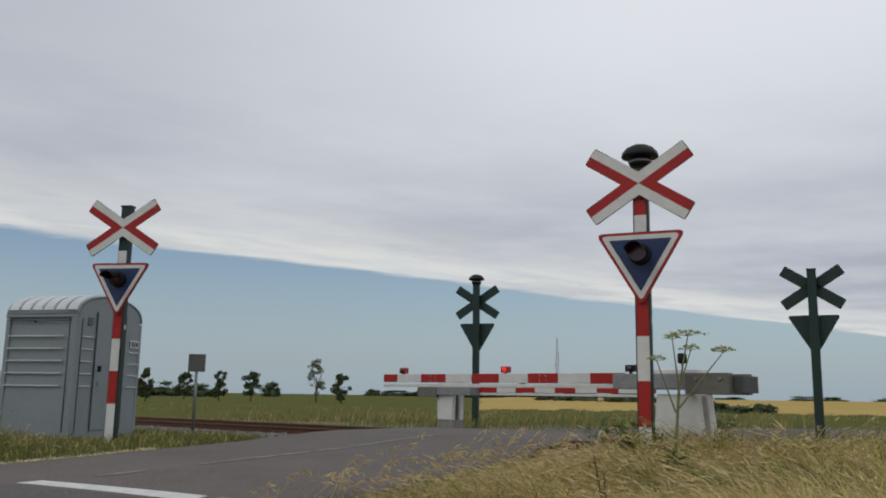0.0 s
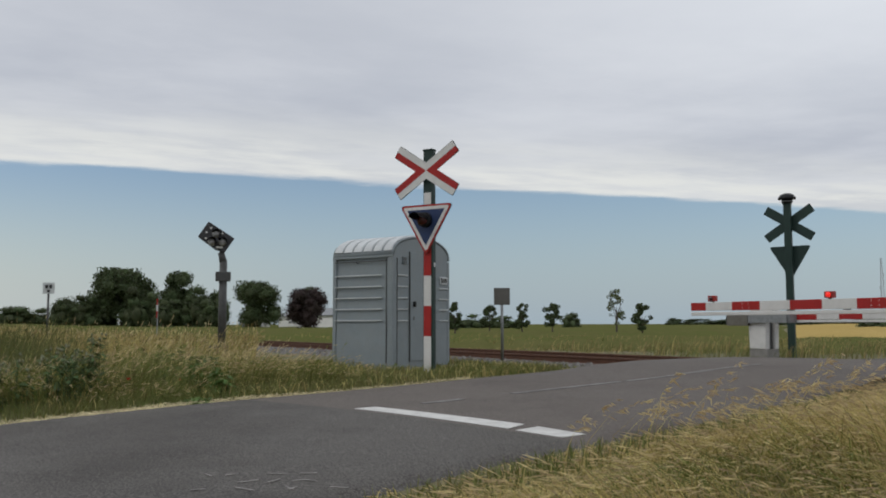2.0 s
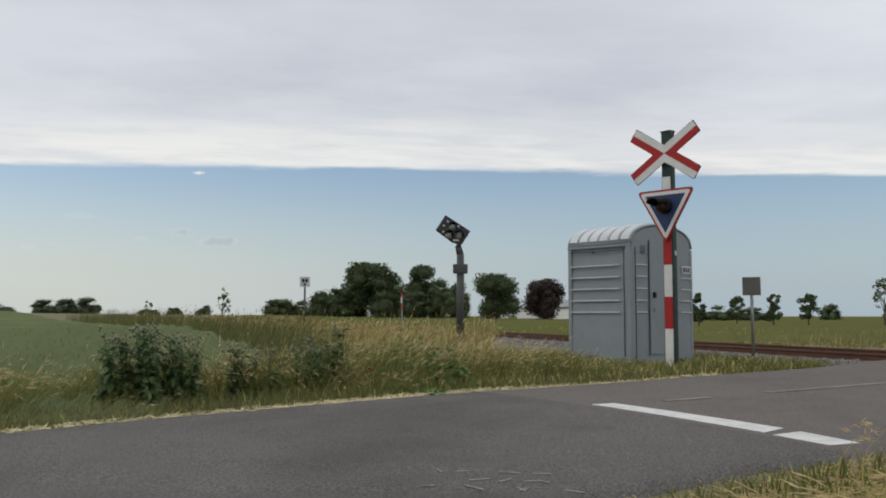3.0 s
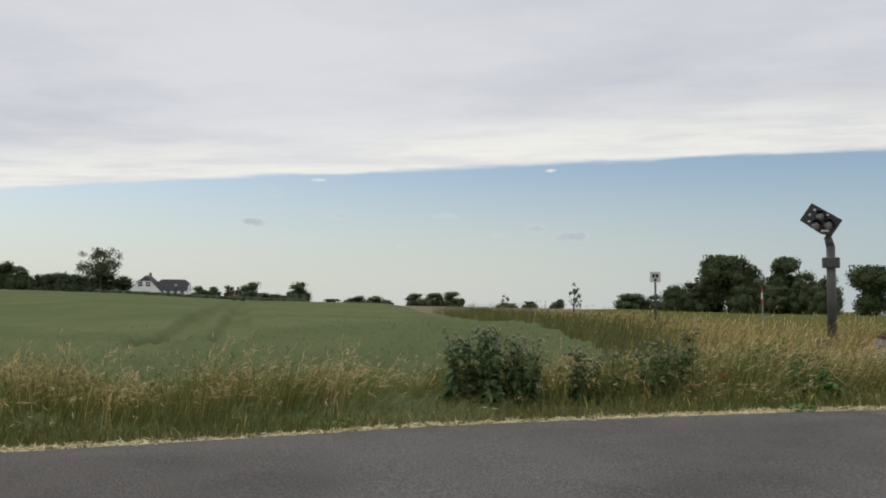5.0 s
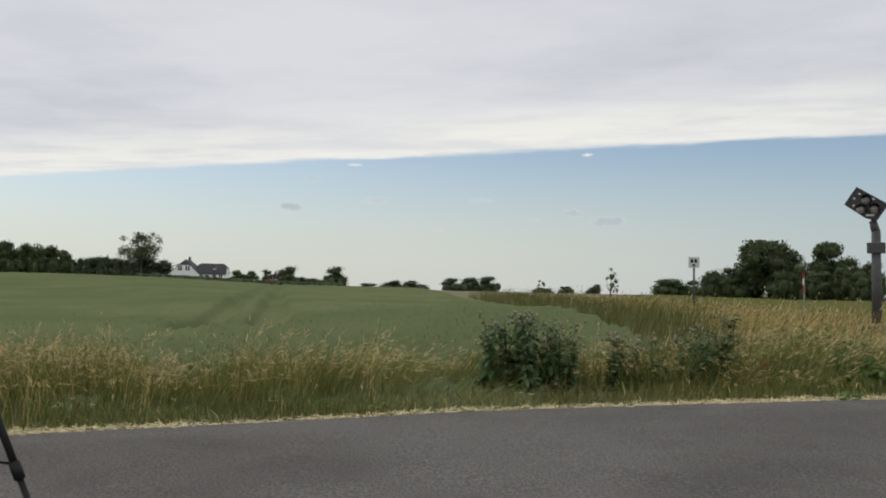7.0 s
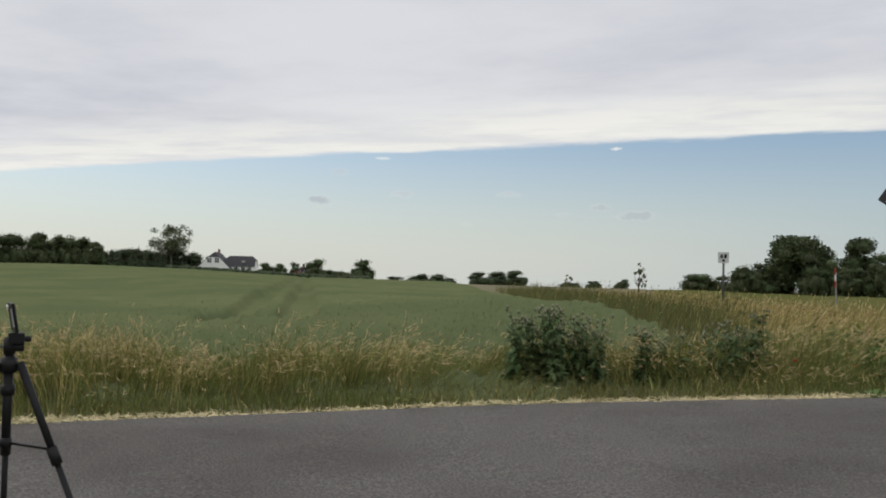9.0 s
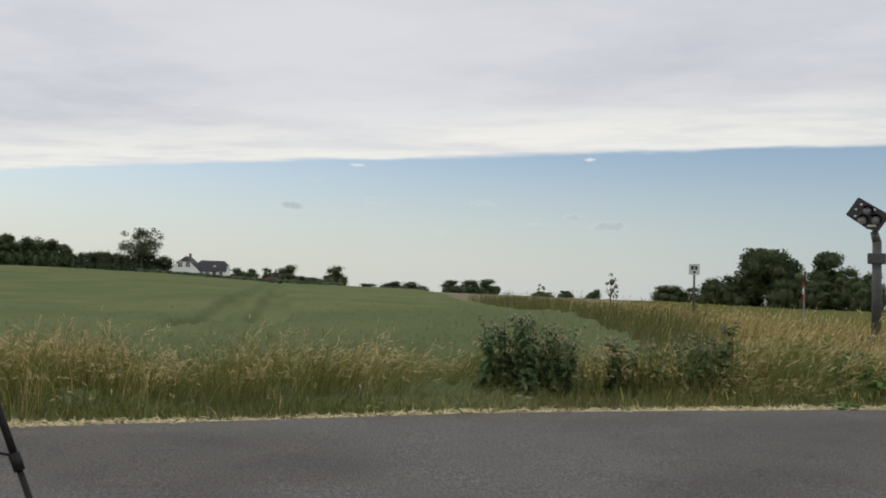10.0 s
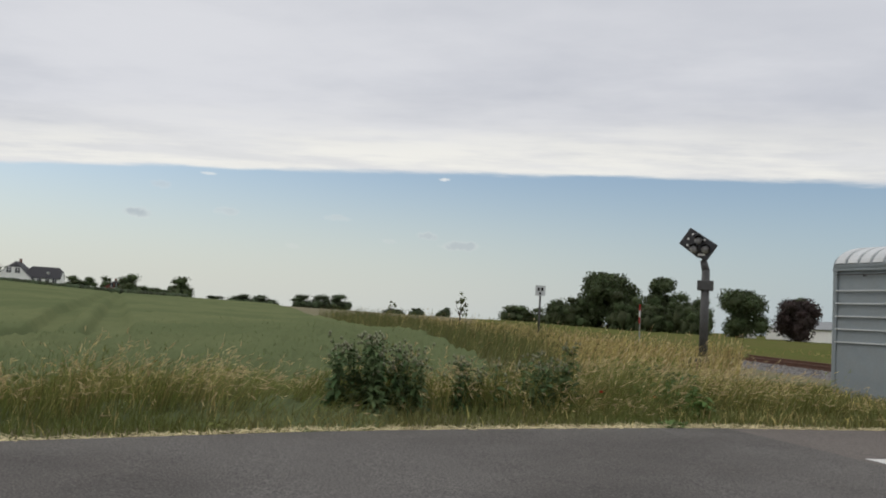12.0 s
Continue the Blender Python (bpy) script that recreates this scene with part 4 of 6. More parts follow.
def right_bank():
    rng = np.random.default_rng(11)
    # lodged dry grass, combed by the wind in swirls
    x, y, d = scatter(rng, 400000, -3.2, 13.0, 0.6, 14.0, lambda x, y, d: (d > HALF + 0.22) & (np.hypot(x + 0.3, y - 0.5) > 1.75), 0.35)
    near = np.hypot(x, y)
    k = (rng.random(len(x)) < np.clip(3.4 / near, 0.16, 0.8)) & (np.arctan2(x, y) < radians(38)) & off_things(x, y)
    x, y, d, near = x[k], y[k], d[k], near[k]
    n = len(x)
    swirl = 0.5 + 0.9 * np.sin(0.9 * x + 0.5 * y) + 0.8 * np.sin(1.1 * y - 0.7 * x + 1.0)
    toward = np.pi * 0.98 + swirl * 1.1 + rng.normal(0, 0.85, n)
    edge = np.clip((d - HALF) / 2.6, 0.16, 1)
    low = np.clip((near - 0.8) / 3.2, 0.35, 1)
    mound = 0.85 + 0.38 * np.sin(2.6 * x + 0.8 + 0.7 * y) * np.sin(2.2 * y - 0.5 * x)
    tall = rng.uniform(0.22, 0.50, n) * edge * low * mound
    lean = rng.uniform(0.25, 0.60, n) * edge * low
    v, t, tip, way = blades(rng, x, y, ground_z(x, y) - 0.03, tall, rng.uniform(0.0020, 0.0042, n) * np.clip(near / 5, 0.6, 1.8), lean, toward, rng.uniform(0.1, 0.75, n))
    greenish = (np.sin(1.3 * x + 2.0) * np.sin(1.7 * y + 0.5) + rng.normal(0, 0.45, n)) > 0.72
    pick = np.repeat(~greenish, 5)
    tri_mesh("dry_grass", v, t[pick], BLOND, "wind-combed dry blond grass on the road bank", "grass")
    tri_mesh("green_grass", v, t[~pick], GREEN, "green blades among the dry grass", "grass")
    h = rng.random(n) < 0.26
    hv, ht = heads(rng, tip[h], way[h], rng.uniform(0.05, 0.12, h.sum()), rng.uniform(0.0022, 0.0048, h.sum()) * np.clip(near[h] / 4.5, 0.7, 1.6))
    tri_mesh("seed_heads", hv, ht, HEAD, "pale feathery seed heads of the dry grass", "grass")
    # taller bowed stalks that stand out against the road, in loose tufts
    for cx, cy, count, spread in ((-1.0, 5.2, 9, 0.28), (-0.5, 4.9, 12, 0.30), (-0.75, 6.3, 8, 0.30), (-0.1, 6.0, 14, 0.35), (0.5, 6.8, 14, 0.4), (1.2, 7.6, 14, 0.4),
                                  (0.2, 5.5, 16, 0.4), (0.7, 6.1, 18, 0.4), (-0.5, 5.7, 14, 0.35), (-0.15, 6.7, 16, 0.35), (1.5, 6.6, 16, 0.5), (2.9, 7.2, 16, 0.5), (3.9, 7.0, 18, 0.45), (4.6, 7.8, 14, 0.5), (1.0, 5.6, 12, 0.5)):
        x, y = rng.normal(0, spread, count), rng.normal(0, spread, count)
        k = beside(x + cx, y + cy) > HALF + 0.35
        x, y = x[k], y[k]
        n = len(x)
        if n < 3:
            continue
        z0 = gz(cx, cy)
        root = thing("grass_tuft", pose(cx, cy, z0), "tuft of tall bowed dry grass stalks", "grass", "tall grass tufts")
        v, t, tip, way = blades(rng, x, y, ground_z(x + cx, y + cy) - z0 - 0.02, rng.uniform(0.36, 0.66, n), rng.uniform(0.0012, 0.0019, n), rng.uniform(0.16, 0.46, n), rng.normal(0.2, 0.6, n), rng.uniform(0.15, 0.48, n))
        tri_mesh("stalk", v, t, BLOND, "", "", "stuff", root)
        # loose drooping panicles: spikelets along the last third of each stalk
        many = 9
        back = rng.random((n, many)) * 1.15
        at = (tip[:, None] - way[:, None] * back[..., None]).reshape(-1, 3)
        hang = np.repeat(way / np.linalg.norm(way, axis=1)[:, None], many, 0) * 0.7 + rng.normal(0, 0.42, (n * many, 3)) + np.array((0.25, 0, -0.35))
        hv, ht = heads(rng, at, hang, rng.uniform(0.03, 0.065, n * many), rng.uniform(0.0028, 0.0050, n * many))
        tri_mesh("panicle", hv, ht, HEAD, "pale drooping seed heads", "", "stuff", root)
        TUFTS.append(root)


TUFTS = []


def road_edges():
    rng = np.random.default_rng(12)
    x, y, d = scatter(rng, 150000, -9.5, 3.5, -4.0, 20.0, lambda x, y, d: (np.abs(d) > HALF - 0.02) & (np.abs(d) < HALF + 0.95), 0.5)
    k = off_things(x, y) & ~((d > 0) & (y < 2.5))
    x, y, d = x[k], y[k], np.abs(d[k])
    n = len(x)
    tall = rng.uniform(0.03, 0.13, n) * np.clip((d - HALF + 0.1) / 0.4, 0.3, 2.0)
    v, t, tip, way = blades(rng, x, y, ground_z(x, y) - 0.03, tall, rng.uniform(0.003, 0.006, n), rng.uniform(0.02, 0.09, n), rng.uniform(0, 6.28, n), rng.uniform(0, 0.4, n))
    dry = rng.random(n) < np.where(d < HALF + 0.25, 0.30, 0.08)
    pick = np.repeat(dry, 5)
    tri_mesh("short_dry_grass", v, t[pick], BLOND, "short dry grass along the road edge", "grass")
    tri_mesh("short_green_grass", v, t[~pick], VERGE, "short green grass along the road edge", "grass")
    # cut straw blown against the edge of the asphalt
    x, y, d = scatter(rng, 240000, -9.5, -3.0, -4.0, 12.0, lambda x, y, d: (d < -HALF + 0.12) & (d > -HALF - 0.42), 0.3)
    k = rng.random(len(x)) < np.exp(-((-d - HALF - 0.05 - 0.05 * np.sin(1.7 * y)) / (0.085 + 0.035 * np.sin(0.9 * y + 1))) ** 2)
    x, y = x[k], y[k]
    n = len(x)
    a, L = rng.normal(1.2, 0.8, n), rng.uniform(0.02, 0.09, n)
    z = ground_z(x, y) + rng.uniform(-0.005, 0.035, n)
    ux, uy, w = np.cos(a) * L / 2, np.sin(a) * L / 2, rng.uniform(0.0013, 0.003, n)
    vx, vy, dz = -np.sin(a) * w, np.cos(a) * w, rng.normal(0, 0.010, n)
    v = np.stack([np.stack(p, 1) for p in ((x - ux - vx, y - uy - vy, z - dz), (x + ux - vx, y + uy - vy, z + dz), (x + ux + vx, y + uy + vy, z + dz + 0.002), (x - ux + vx, y - uy + vy, z - dz + 0.002))], 1).reshape(-1, 3)
    t = (np.arange(n)[:, None, None] * 4 + np.array([(0, 1, 2), (0, 2, 3)])).reshape(-1, 3)
    tri_mesh("cut_straw", v, t, STRAW, "pale cut straw lying along the asphalt edge", "straw")


def far_verge():
    rng = np.random.default_rng(13)
    # tall mixed grass beyond the road: green below, blond above
    def patch(x, y):
        return np.sin(0.75 * y + 0.5 + 0.5 * np.sin(0.6 * x)) * np.sin(0.55 * x - 0.35 * y + 1.2) + 0.5 * np.sin(1.9 * y + 0.7 * x)

    def swirl(x, y):
        return 0.3 + 1.0 * np.sin(1.1 * y + 0.4 * x) + 0.7 * np.sin(2.3 * y - 0.9 * x + 1.0)
    for n0, lo, hi, mat, wid, nm, lab, share, bow in ((150000, 0.32, 0.74, VERGE, 0.0042, "verge_grass", "lush green verge grass beside the road", 0.05, 0.22),
                                                      (120000, 0.36, 0.90, GREEN, 0.0032, "verge_grass", "olive verge grass beside the road", 0.12, 0.30),
                                                      (95000, 0.52, 1.02, BLOND, 0.0018, "tall_dry_grass", "tall dry blond grass between road and field", 0.5, 0.70)):
        x, y, d = scatter(rng, n0, -14.5, -5.0, -9.0, 11.0, lambda x, y, d: (d < -HALF - 0.95 - 0.16 * np.sin(2.1 * y)) & (d > -7.4), 0.8)
        k = off_things(x, y) & (np.arctan2(x, y) > radians(-112))
        if mat is BLOND:
            k &= rng.random(len(x)) < np.clip(0.62 + 0.5 * patch(x, y), 0.12, 1)
        x, y, d = x[k], y[k], -d[k]
        n = len(x)
        grow = np.clip((d - HALF - 0.62) / 0.6, 0.40, 1.0) * (0.82 + 0.22 * np.sin(1.4 * y + 0.6 * x) * np.sin(0.9 * y) + 0.10 * np.sin(4.1 * y + 1.3 * x)) * np.where(y > 6.5, 0.80, 1.0)
        toward = swirl(x, y) + rng.normal(0, 0.6, n)
        v, t, tip, way = blades(rng, x, y, ground_z(x, y) - 0.02, rng.uniform(lo, hi, n) * grow, rng.uniform(0.6, 1.3, n) * wid, rng.uniform(0.2, 1.0, n) * bow, toward, rng.uniform(0.0, 0.55 if mat is BLOND else 0.4, n))
        tri_mesh(nm, v, t, mat, lab, "grass")
        h = rng.random(n) < share
        many = 3
        at = (tip[h][:, None] - way[h][:, None] * rng.random((h.sum(), many, 1)) * 0.8).reshape(-1, 3)
        hang = np.repeat(way[h] / np.linalg.norm(way[h], axis=1)[:, None], many, 0) + rng.normal(0, 0.35, (len(at), 3))
        hv, ht = heads(rng, at, hang, rng.uniform(0.04, 0.09, len(at)), rng.uniform(0.0028, 0.0052, len(at)))
        tri_mesh("seed_heads", hv, ht, HEAD if share > 0.2 else mat, "feathery seed heads of the verge grass", "grass")
    # arching clumps of long dry stalks
    for cx, cy, count, out in ((-8.15, 0.45, 46, 0.75), (-8.35, 2.1, 26, 0.5), (-8.3, 3.0, 30, 0.55), (-8.1, 1.2, 24, 0.5), (-8.0, 4.2, 24, 0.45), (-7.75, 6.5, 34, 0.4), (-7.6, 8.5, 26, 0.45), (-8.6, -0.6, 34, 0.7)):
        z0 = gz(cx, cy)
        root = thing("grass_clump", pose(cx, cy, z0), "arching clump of long dry grass stalks in the verge", "grass", "verge grass clumps")
        x, y = rng.normal(0, 0.09, count), rng.normal(0, 0.09, count)
        toward = rng.normal(math.pi / 2, 1.2, count)
        v, t, tip, way = blades(rng, x, y, np.full(count, -0.03), rng.uniform(0.5, 0.95, count), rng.uniform(0.0012, 0.0020, count), rng.uniform(0.2, 1.0, count) * out, toward, rng.uniform(0.1, 0.6, count))
        tri_mesh("stalk", v, t, BLOND, "", "", "stuff", root)
        many = 5
        at = (tip[:, None] - way[:, None] * rng.random((count, many, 1)) * 0.9).reshape(-1, 3)
        hang = np.repeat(way / np.linalg.norm(way, axis=1)[:, None], many, 0) + rng.normal(0, 0.4, (len(at), 3)) + np.array((0, 0, -0.2))
        hv, ht = heads(rng, at, hang, rng.uniform(0.04, 0.08, len(at)), rng.uniform(0.002, 0.004, len(at)))
        tri_mesh("panicle", hv, ht, HEAD, "pale drooping seed heads", "", "stuff", root)
    # a low green fringe between the straw line and the tall grass
    x, y, d = scatter(rng, 70000, -9.5, -4.5, -6.0, 12.0, lambda x, y, d: (d < -HALF - 0.20) & (d > -HALF - 1.35), 0.45)
    n = len(x)
    v, t, tip, way = blades(rng, x, y, ground_z(x, y) - 0.03, rng.uniform(0.05, 0.19, n), rng.uniform(0.003, 0.0055, n), rng.uniform(0.02, 0.12, n), rng.uniform(0, 6.28, n), rng.uniform(0, 0.4, n))
    tri_mesh("low_green_grass", v, t, VERGE, "low green fringe of the road verge", "grass")
    # rough brown grassland between field, hut and railway
    for n0, lo, hi, mat, nm, lab in ((95000, 0.25, 0.62, BLOND_DARK, "rough_dry_grass", "rough brown grass beside the railway"),
                                     (150000, 0.22, 0.58, VERGE, "rough_green_grass", "rough green grass beside the railway"),
                                     (220000, 0.34, 0.66, RUSH, "dark_grass", "dark green grass along the field edge"),
                                     (80000, 0.35, 0.75, BLOND, "tall_dry_grass", "tall dry blond grass beside the railway")):
        x, y, d = scatter(rng, n0, -72.0, -7.2, 6.5, 56.0, lambda x, y, d: (d < -HALF - 0.9) & (y > 6.5), 0.7)
        tr = (x - TRACK_AT[0]) * TRACK_N[0] + (y - TRACK_AT[1]) * TRACK_N[1]
        az = np.degrees(np.arctan2(x, y))
        r = np.hypot(x, y)
        lim = field_edge(r) + 0.3
        edge_band = az < lim + np.interp(r, [12, 20, 40, 80], [4.0, 6.0, 4.5, 3.0])
        clear = ~((np.hypot(x + 7.0, y - 14.8) < 2.6) | ((x > -9.5) & (y > 12.5)) | ((az > -33) & (r > 12.5)))
        k = off_things(x, y) & (tr < -2.4) & (az > lim) & clear & (rng.random(len(x)) < np.clip(24 / r, 0.25, 1)) & ((mat is VERGE) | (mat is RUSH) | ~edge_band | (rng.random(len(x)) < 0.10))
        k &= (mat is not RUSH) | edge_band
        k &= (mat is not VERGE) | edge_band | (rng.random(len(x)) < 0.55)
        x, y, r = x[k], y[k], r[k]
        n = len(x)
        grow = np.where(edge_band[k], 1.05, 0.74) + 0.25 * np.sin(0.6 * x + 0.9 * y) * np.sin(0.8 * y)
        thick = np.clip(r / 12, 1, 3.2)
        v, t, tip, way = blades(rng, x, y, ground_z(x, y) - 0.02, rng.uniform(lo, hi, n) * grow * np.interp(r, [9, 16, 28, 60], [0.75, 1.15, 1.5, 1.9]), 0.0030 * thick, rng.uniform(0.05, 0.34, n), rng.normal(0.3, 1.0, n), rng.uniform(0, 0.3, n))
        tri_mesh(nm, v, t, mat, lab, "grass")
        h = rng.random(n) < 0.35
        hv, ht = heads(rng, tip[h], way[h], rng.uniform(0.07, 0.13, h.sum()), rng.uniform(0.0035, 0.0065, h.sum()) * thick[h])
        tri_mesh("seed_heads", hv, ht, HEAD if mat is BLOND else mat, "seed heads of the rough grass", "grass")
    # short trodden grass round the hut and the signal
    x, y, d = scatter(rng, 60000, -13.5, -3.0, 8.5, 17.5, lambda x, y, d: (d < -HALF - 0.3) & (d > -8), 0.5)
    k = off_things(x, y) & (np.arctan2(x, y) > radians(-47))
    x, y = x[k], y[k]
    n = len(x)
    v, t, tip, way = blades(rng, x, y, ground_z(x, y) - 0.02, rng.uniform(0.05, 0.20, n), rng.uniform(0.004, 0.008, n), rng.uniform(0.03, 0.12, n), rng.uniform(0, 6.28, n), rng.uniform(0, 0.4, n))
    dry = np.repeat(rng.random(n) < 0.26, 5)
    tri_mesh("short_dry_grass", v, t[dry], BLOND, "short trodden dry grass round the hut", "grass")
    tri_mesh("short_green_grass", v, t[~dry], VERGE, "short green grass round the hut", "grass")


TRAM = [((-24.3, 6.0), (-52.9, 15.0)), ((-23.8, 7.9), (-52.4, 16.9))]


def crop_height(x, y):
    r = np.hypot(x, y)
    h = 0.54 * step(-beside(x, y), 5.2, 8.0) + 0.05 * np.sin(0.8 * x + 0.3 * y) * np.sin(0.7 * y) + 0.04 * np.sin(2.3 * x) * np.sin(2.1 * y)
    for a, b in TRAM:
        a, b = np.array(a), np.array(b)
        u = (b - a) / np.linalg.norm(b - a)
        off = np.abs((x - a[0]) * u[1] - (y - a[1]) * u[0])
        go = (x - a[0]) * u[0] + (y - a[1]) * u[1]
        h = h - 0.47 * (1 - step(off, 0.35, 0.8)) * step(go, -5, 3)
    # a lodged patch beside the wheel tracks, and a shallow hollow across the field
    h = h - 0.24 * np.exp(-(((x + 30) / 5) ** 2 + ((y - 11.5) / 1.6) ** 2))
    h = h - 0.22 * np.exp(-((x + 34 + 0.4 * y) / 3.0) ** 2) * step(-y, -7, -2)
    return np.maximum(h, 0.15)


def field_edge(r):
    return np.interp(r, [8, 12, 14.5, 19.5, 35, 80, 260], [-54, -47.5, -46.5, -50.5, -55.2, -60.2, -63])


def crop_field():
    rng = np.random.default_rng(14)
    radii = np.concatenate([np.arange(8.0, 34, 0.22), np.geomspace(34, 300, 70)])
    n = 300
    share = np.linspace(0, 1, n)
    az = -128 + share[None] * (field_edge(radii)[:, None] + 128)
    x, y = radii[:, None] * np.sin(np.radians(az)), radii[:, None] * np.cos(np.radians(az))
    h = crop_height(x.ravel(), y.ravel()).reshape(x.shape)
    rag = rng.normal(0, 0.035, x.shape) * np.clip(20 / radii, 0.3, 1)[:, None]
    edge = np.clip((1 - share) * 60, 0, 1)[None]
    z = ground_z(x.ravel(), y.ravel()).reshape(x.shape) - 0.06 + (h + rag) * edge * step(radii, 8, 10)[:, None]
    v = np.stack([x, y, z], 2).reshape(-1, 3)
    i = np.arange(len(radii) - 1)[:, None] * n + np.arange(n - 1)[None]
    t = np.concatenate([np.stack([i, i + n, i + n + 1], 2).reshape(-1, 3), np.stack([i, i + n + 1, i + 1], 2).reshape(-1, 3)])
    tri_mesh("cereal_field", v, t, CROP_SHADED, "grey-green unripe cereal field with wheel tracks", "field", kind="stuff", smooth=True)
    # standing ears near the road
    x, y, d = scatter(rng, 420000, -75.0, -8.0, -30.0, 34.0, lambda x, y, d: d < -4.6, 0.25)
    r, az = np.hypot(x, y), np.degrees(np.arctan2(x, y))
    k = (az > -104) & (az < field_edge(r)) & (rng.random(len(x)) < np.clip((9.5 / r) ** 4.0, 0.0, 1) * (crop_height(x, y) > 0.36))
    x, y, r = x[k], y[k], r[k]
    n = len(x)
    h = np.clip(crop_height(x, y), 0.10, 1) * rng.uniform(0.98, 1.16, n)
    thick = np.clip(r / 11, 1, 3)
    v, t, tip, way = blades(rng, x, y, ground_z(x, y) - 0.04, h, 0.0045 * thick, rng.uniform(0.02, 0.14, n), rng.normal(0.5, 0.7, n), rng.uniform(0, 0.15, n))
    tri_mesh("cereal_stalks", v, t, CROP, "unripe grey-green cereal stalks at the field edge", "crop")
    hv, ht = heads(rng, tip, way, rng.uniform(0.06, 0.10, n), 0.0045 * thick)
    tri_mesh("cereal_ears", hv, ht, CROP, "unripe grey-green cereal ears", "crop")


def sheet(name, az0, az1, r0, r1, lift, mat, label, rag=0.05, n=160, rings=46):
    rng = np.random.default_rng(int(abs(az0) * 7 + r0))
    radii = np.geomspace(r0, r1, rings)
    az = np.radians(np.linspace(az0, az1, n))
    x, y = radii[:, None] * np.sin(az), radii[:, None] * np.cos(az)
    u = np.linspace(0, 1, n)[None]
    edge = np.clip(np.minimum(u, 1 - u) * 25, 0, 1) * np.clip((np.arange(rings) * 2)[:, None], 0, 1)
    z = ground_z(x.ravel(), y.ravel()).reshape(x.shape) - 0.05 + (lift + rng.normal(0, rag, x.shape)) * edge
    v = np.stack([x, y, z], 2).reshape(-1, 3)
    i = np.arange(rings - 1)[:, None] * n + np.arange(n - 1)[None]
    t = np.concatenate([np.stack([i, i + n, i + n + 1], 2).reshape(-1, 3), np.stack([i, i + n + 1, i + 1], 2).reshape(-1, 3)])
    return tri_mesh(name, v, t, mat, label, "field", kind="stuff", smooth=True)


def beyond_track():
    rng = np.random.default_rng(15)
    sheet("meadow", -50, 1, 34, 900, 0.30, MEADOW, "green meadow beyond the railway")
    sheet("grain_field", 1, 60, 62, 420, 0.42, RIPE, "ripe yellow grain field beyond the crossing")
    sheet("meadow", 0, 60, 27, 58, 0.20, MEADOW, "green meadow beyond the crossing")
    for n0, lo, hi, mat, nm in ((95000, 0.18, 0.50, VERGE, "green_grass"), (26000, 0.3, 0.6, BLOND_DARK, "dry_grass")):
        x, y, d = scatter(rng, n0, -30, 24.0, 14.0, 52.0, lambda x, y, d: np.abs(d) > HALF + 0.4, 0.5)
        tr = (x - TRACK_AT[0]) * TRACK_N[0] + (y - TRACK_AT[1]) * TRACK_N[1]
        r, az = np.hypot(x, y), np.degrees(np.arctan2(x, y))
        k = (tr > 2.9) & (az > -47) & (az < 34) & (rng.random(len(x)) < np.clip(22 / r, 0.3, 1)) & ((d < 0) | (x > 4) | (mat is VERGE))
        mown = (tr > 2.9) & (tr < 9) & (az < -8) & (az > -21)
        x, y, r, mown = x[k], y[k], r[k], mown[k]
        n = len(x)
        grow = np.where(mown, 0.3, 0.75 + 0.3 * np.sin(0.7 * x) * np.sin(0.9 * y + 0.3 * x))
        v, t, tip, way = blades(rng, x, y, ground_z(x, y) - 0.03, rng.uniform(lo, hi, n) * grow, 0.006 * np.clip(r / 18, 1, 3), rng.uniform(0.04, 0.2, n), rng.normal(0.3, 1.0, n), rng.uniform(0, 0.3, n))
        tri_mesh(nm, v, t, mat, "grass beyond the railway crossing", "grass")


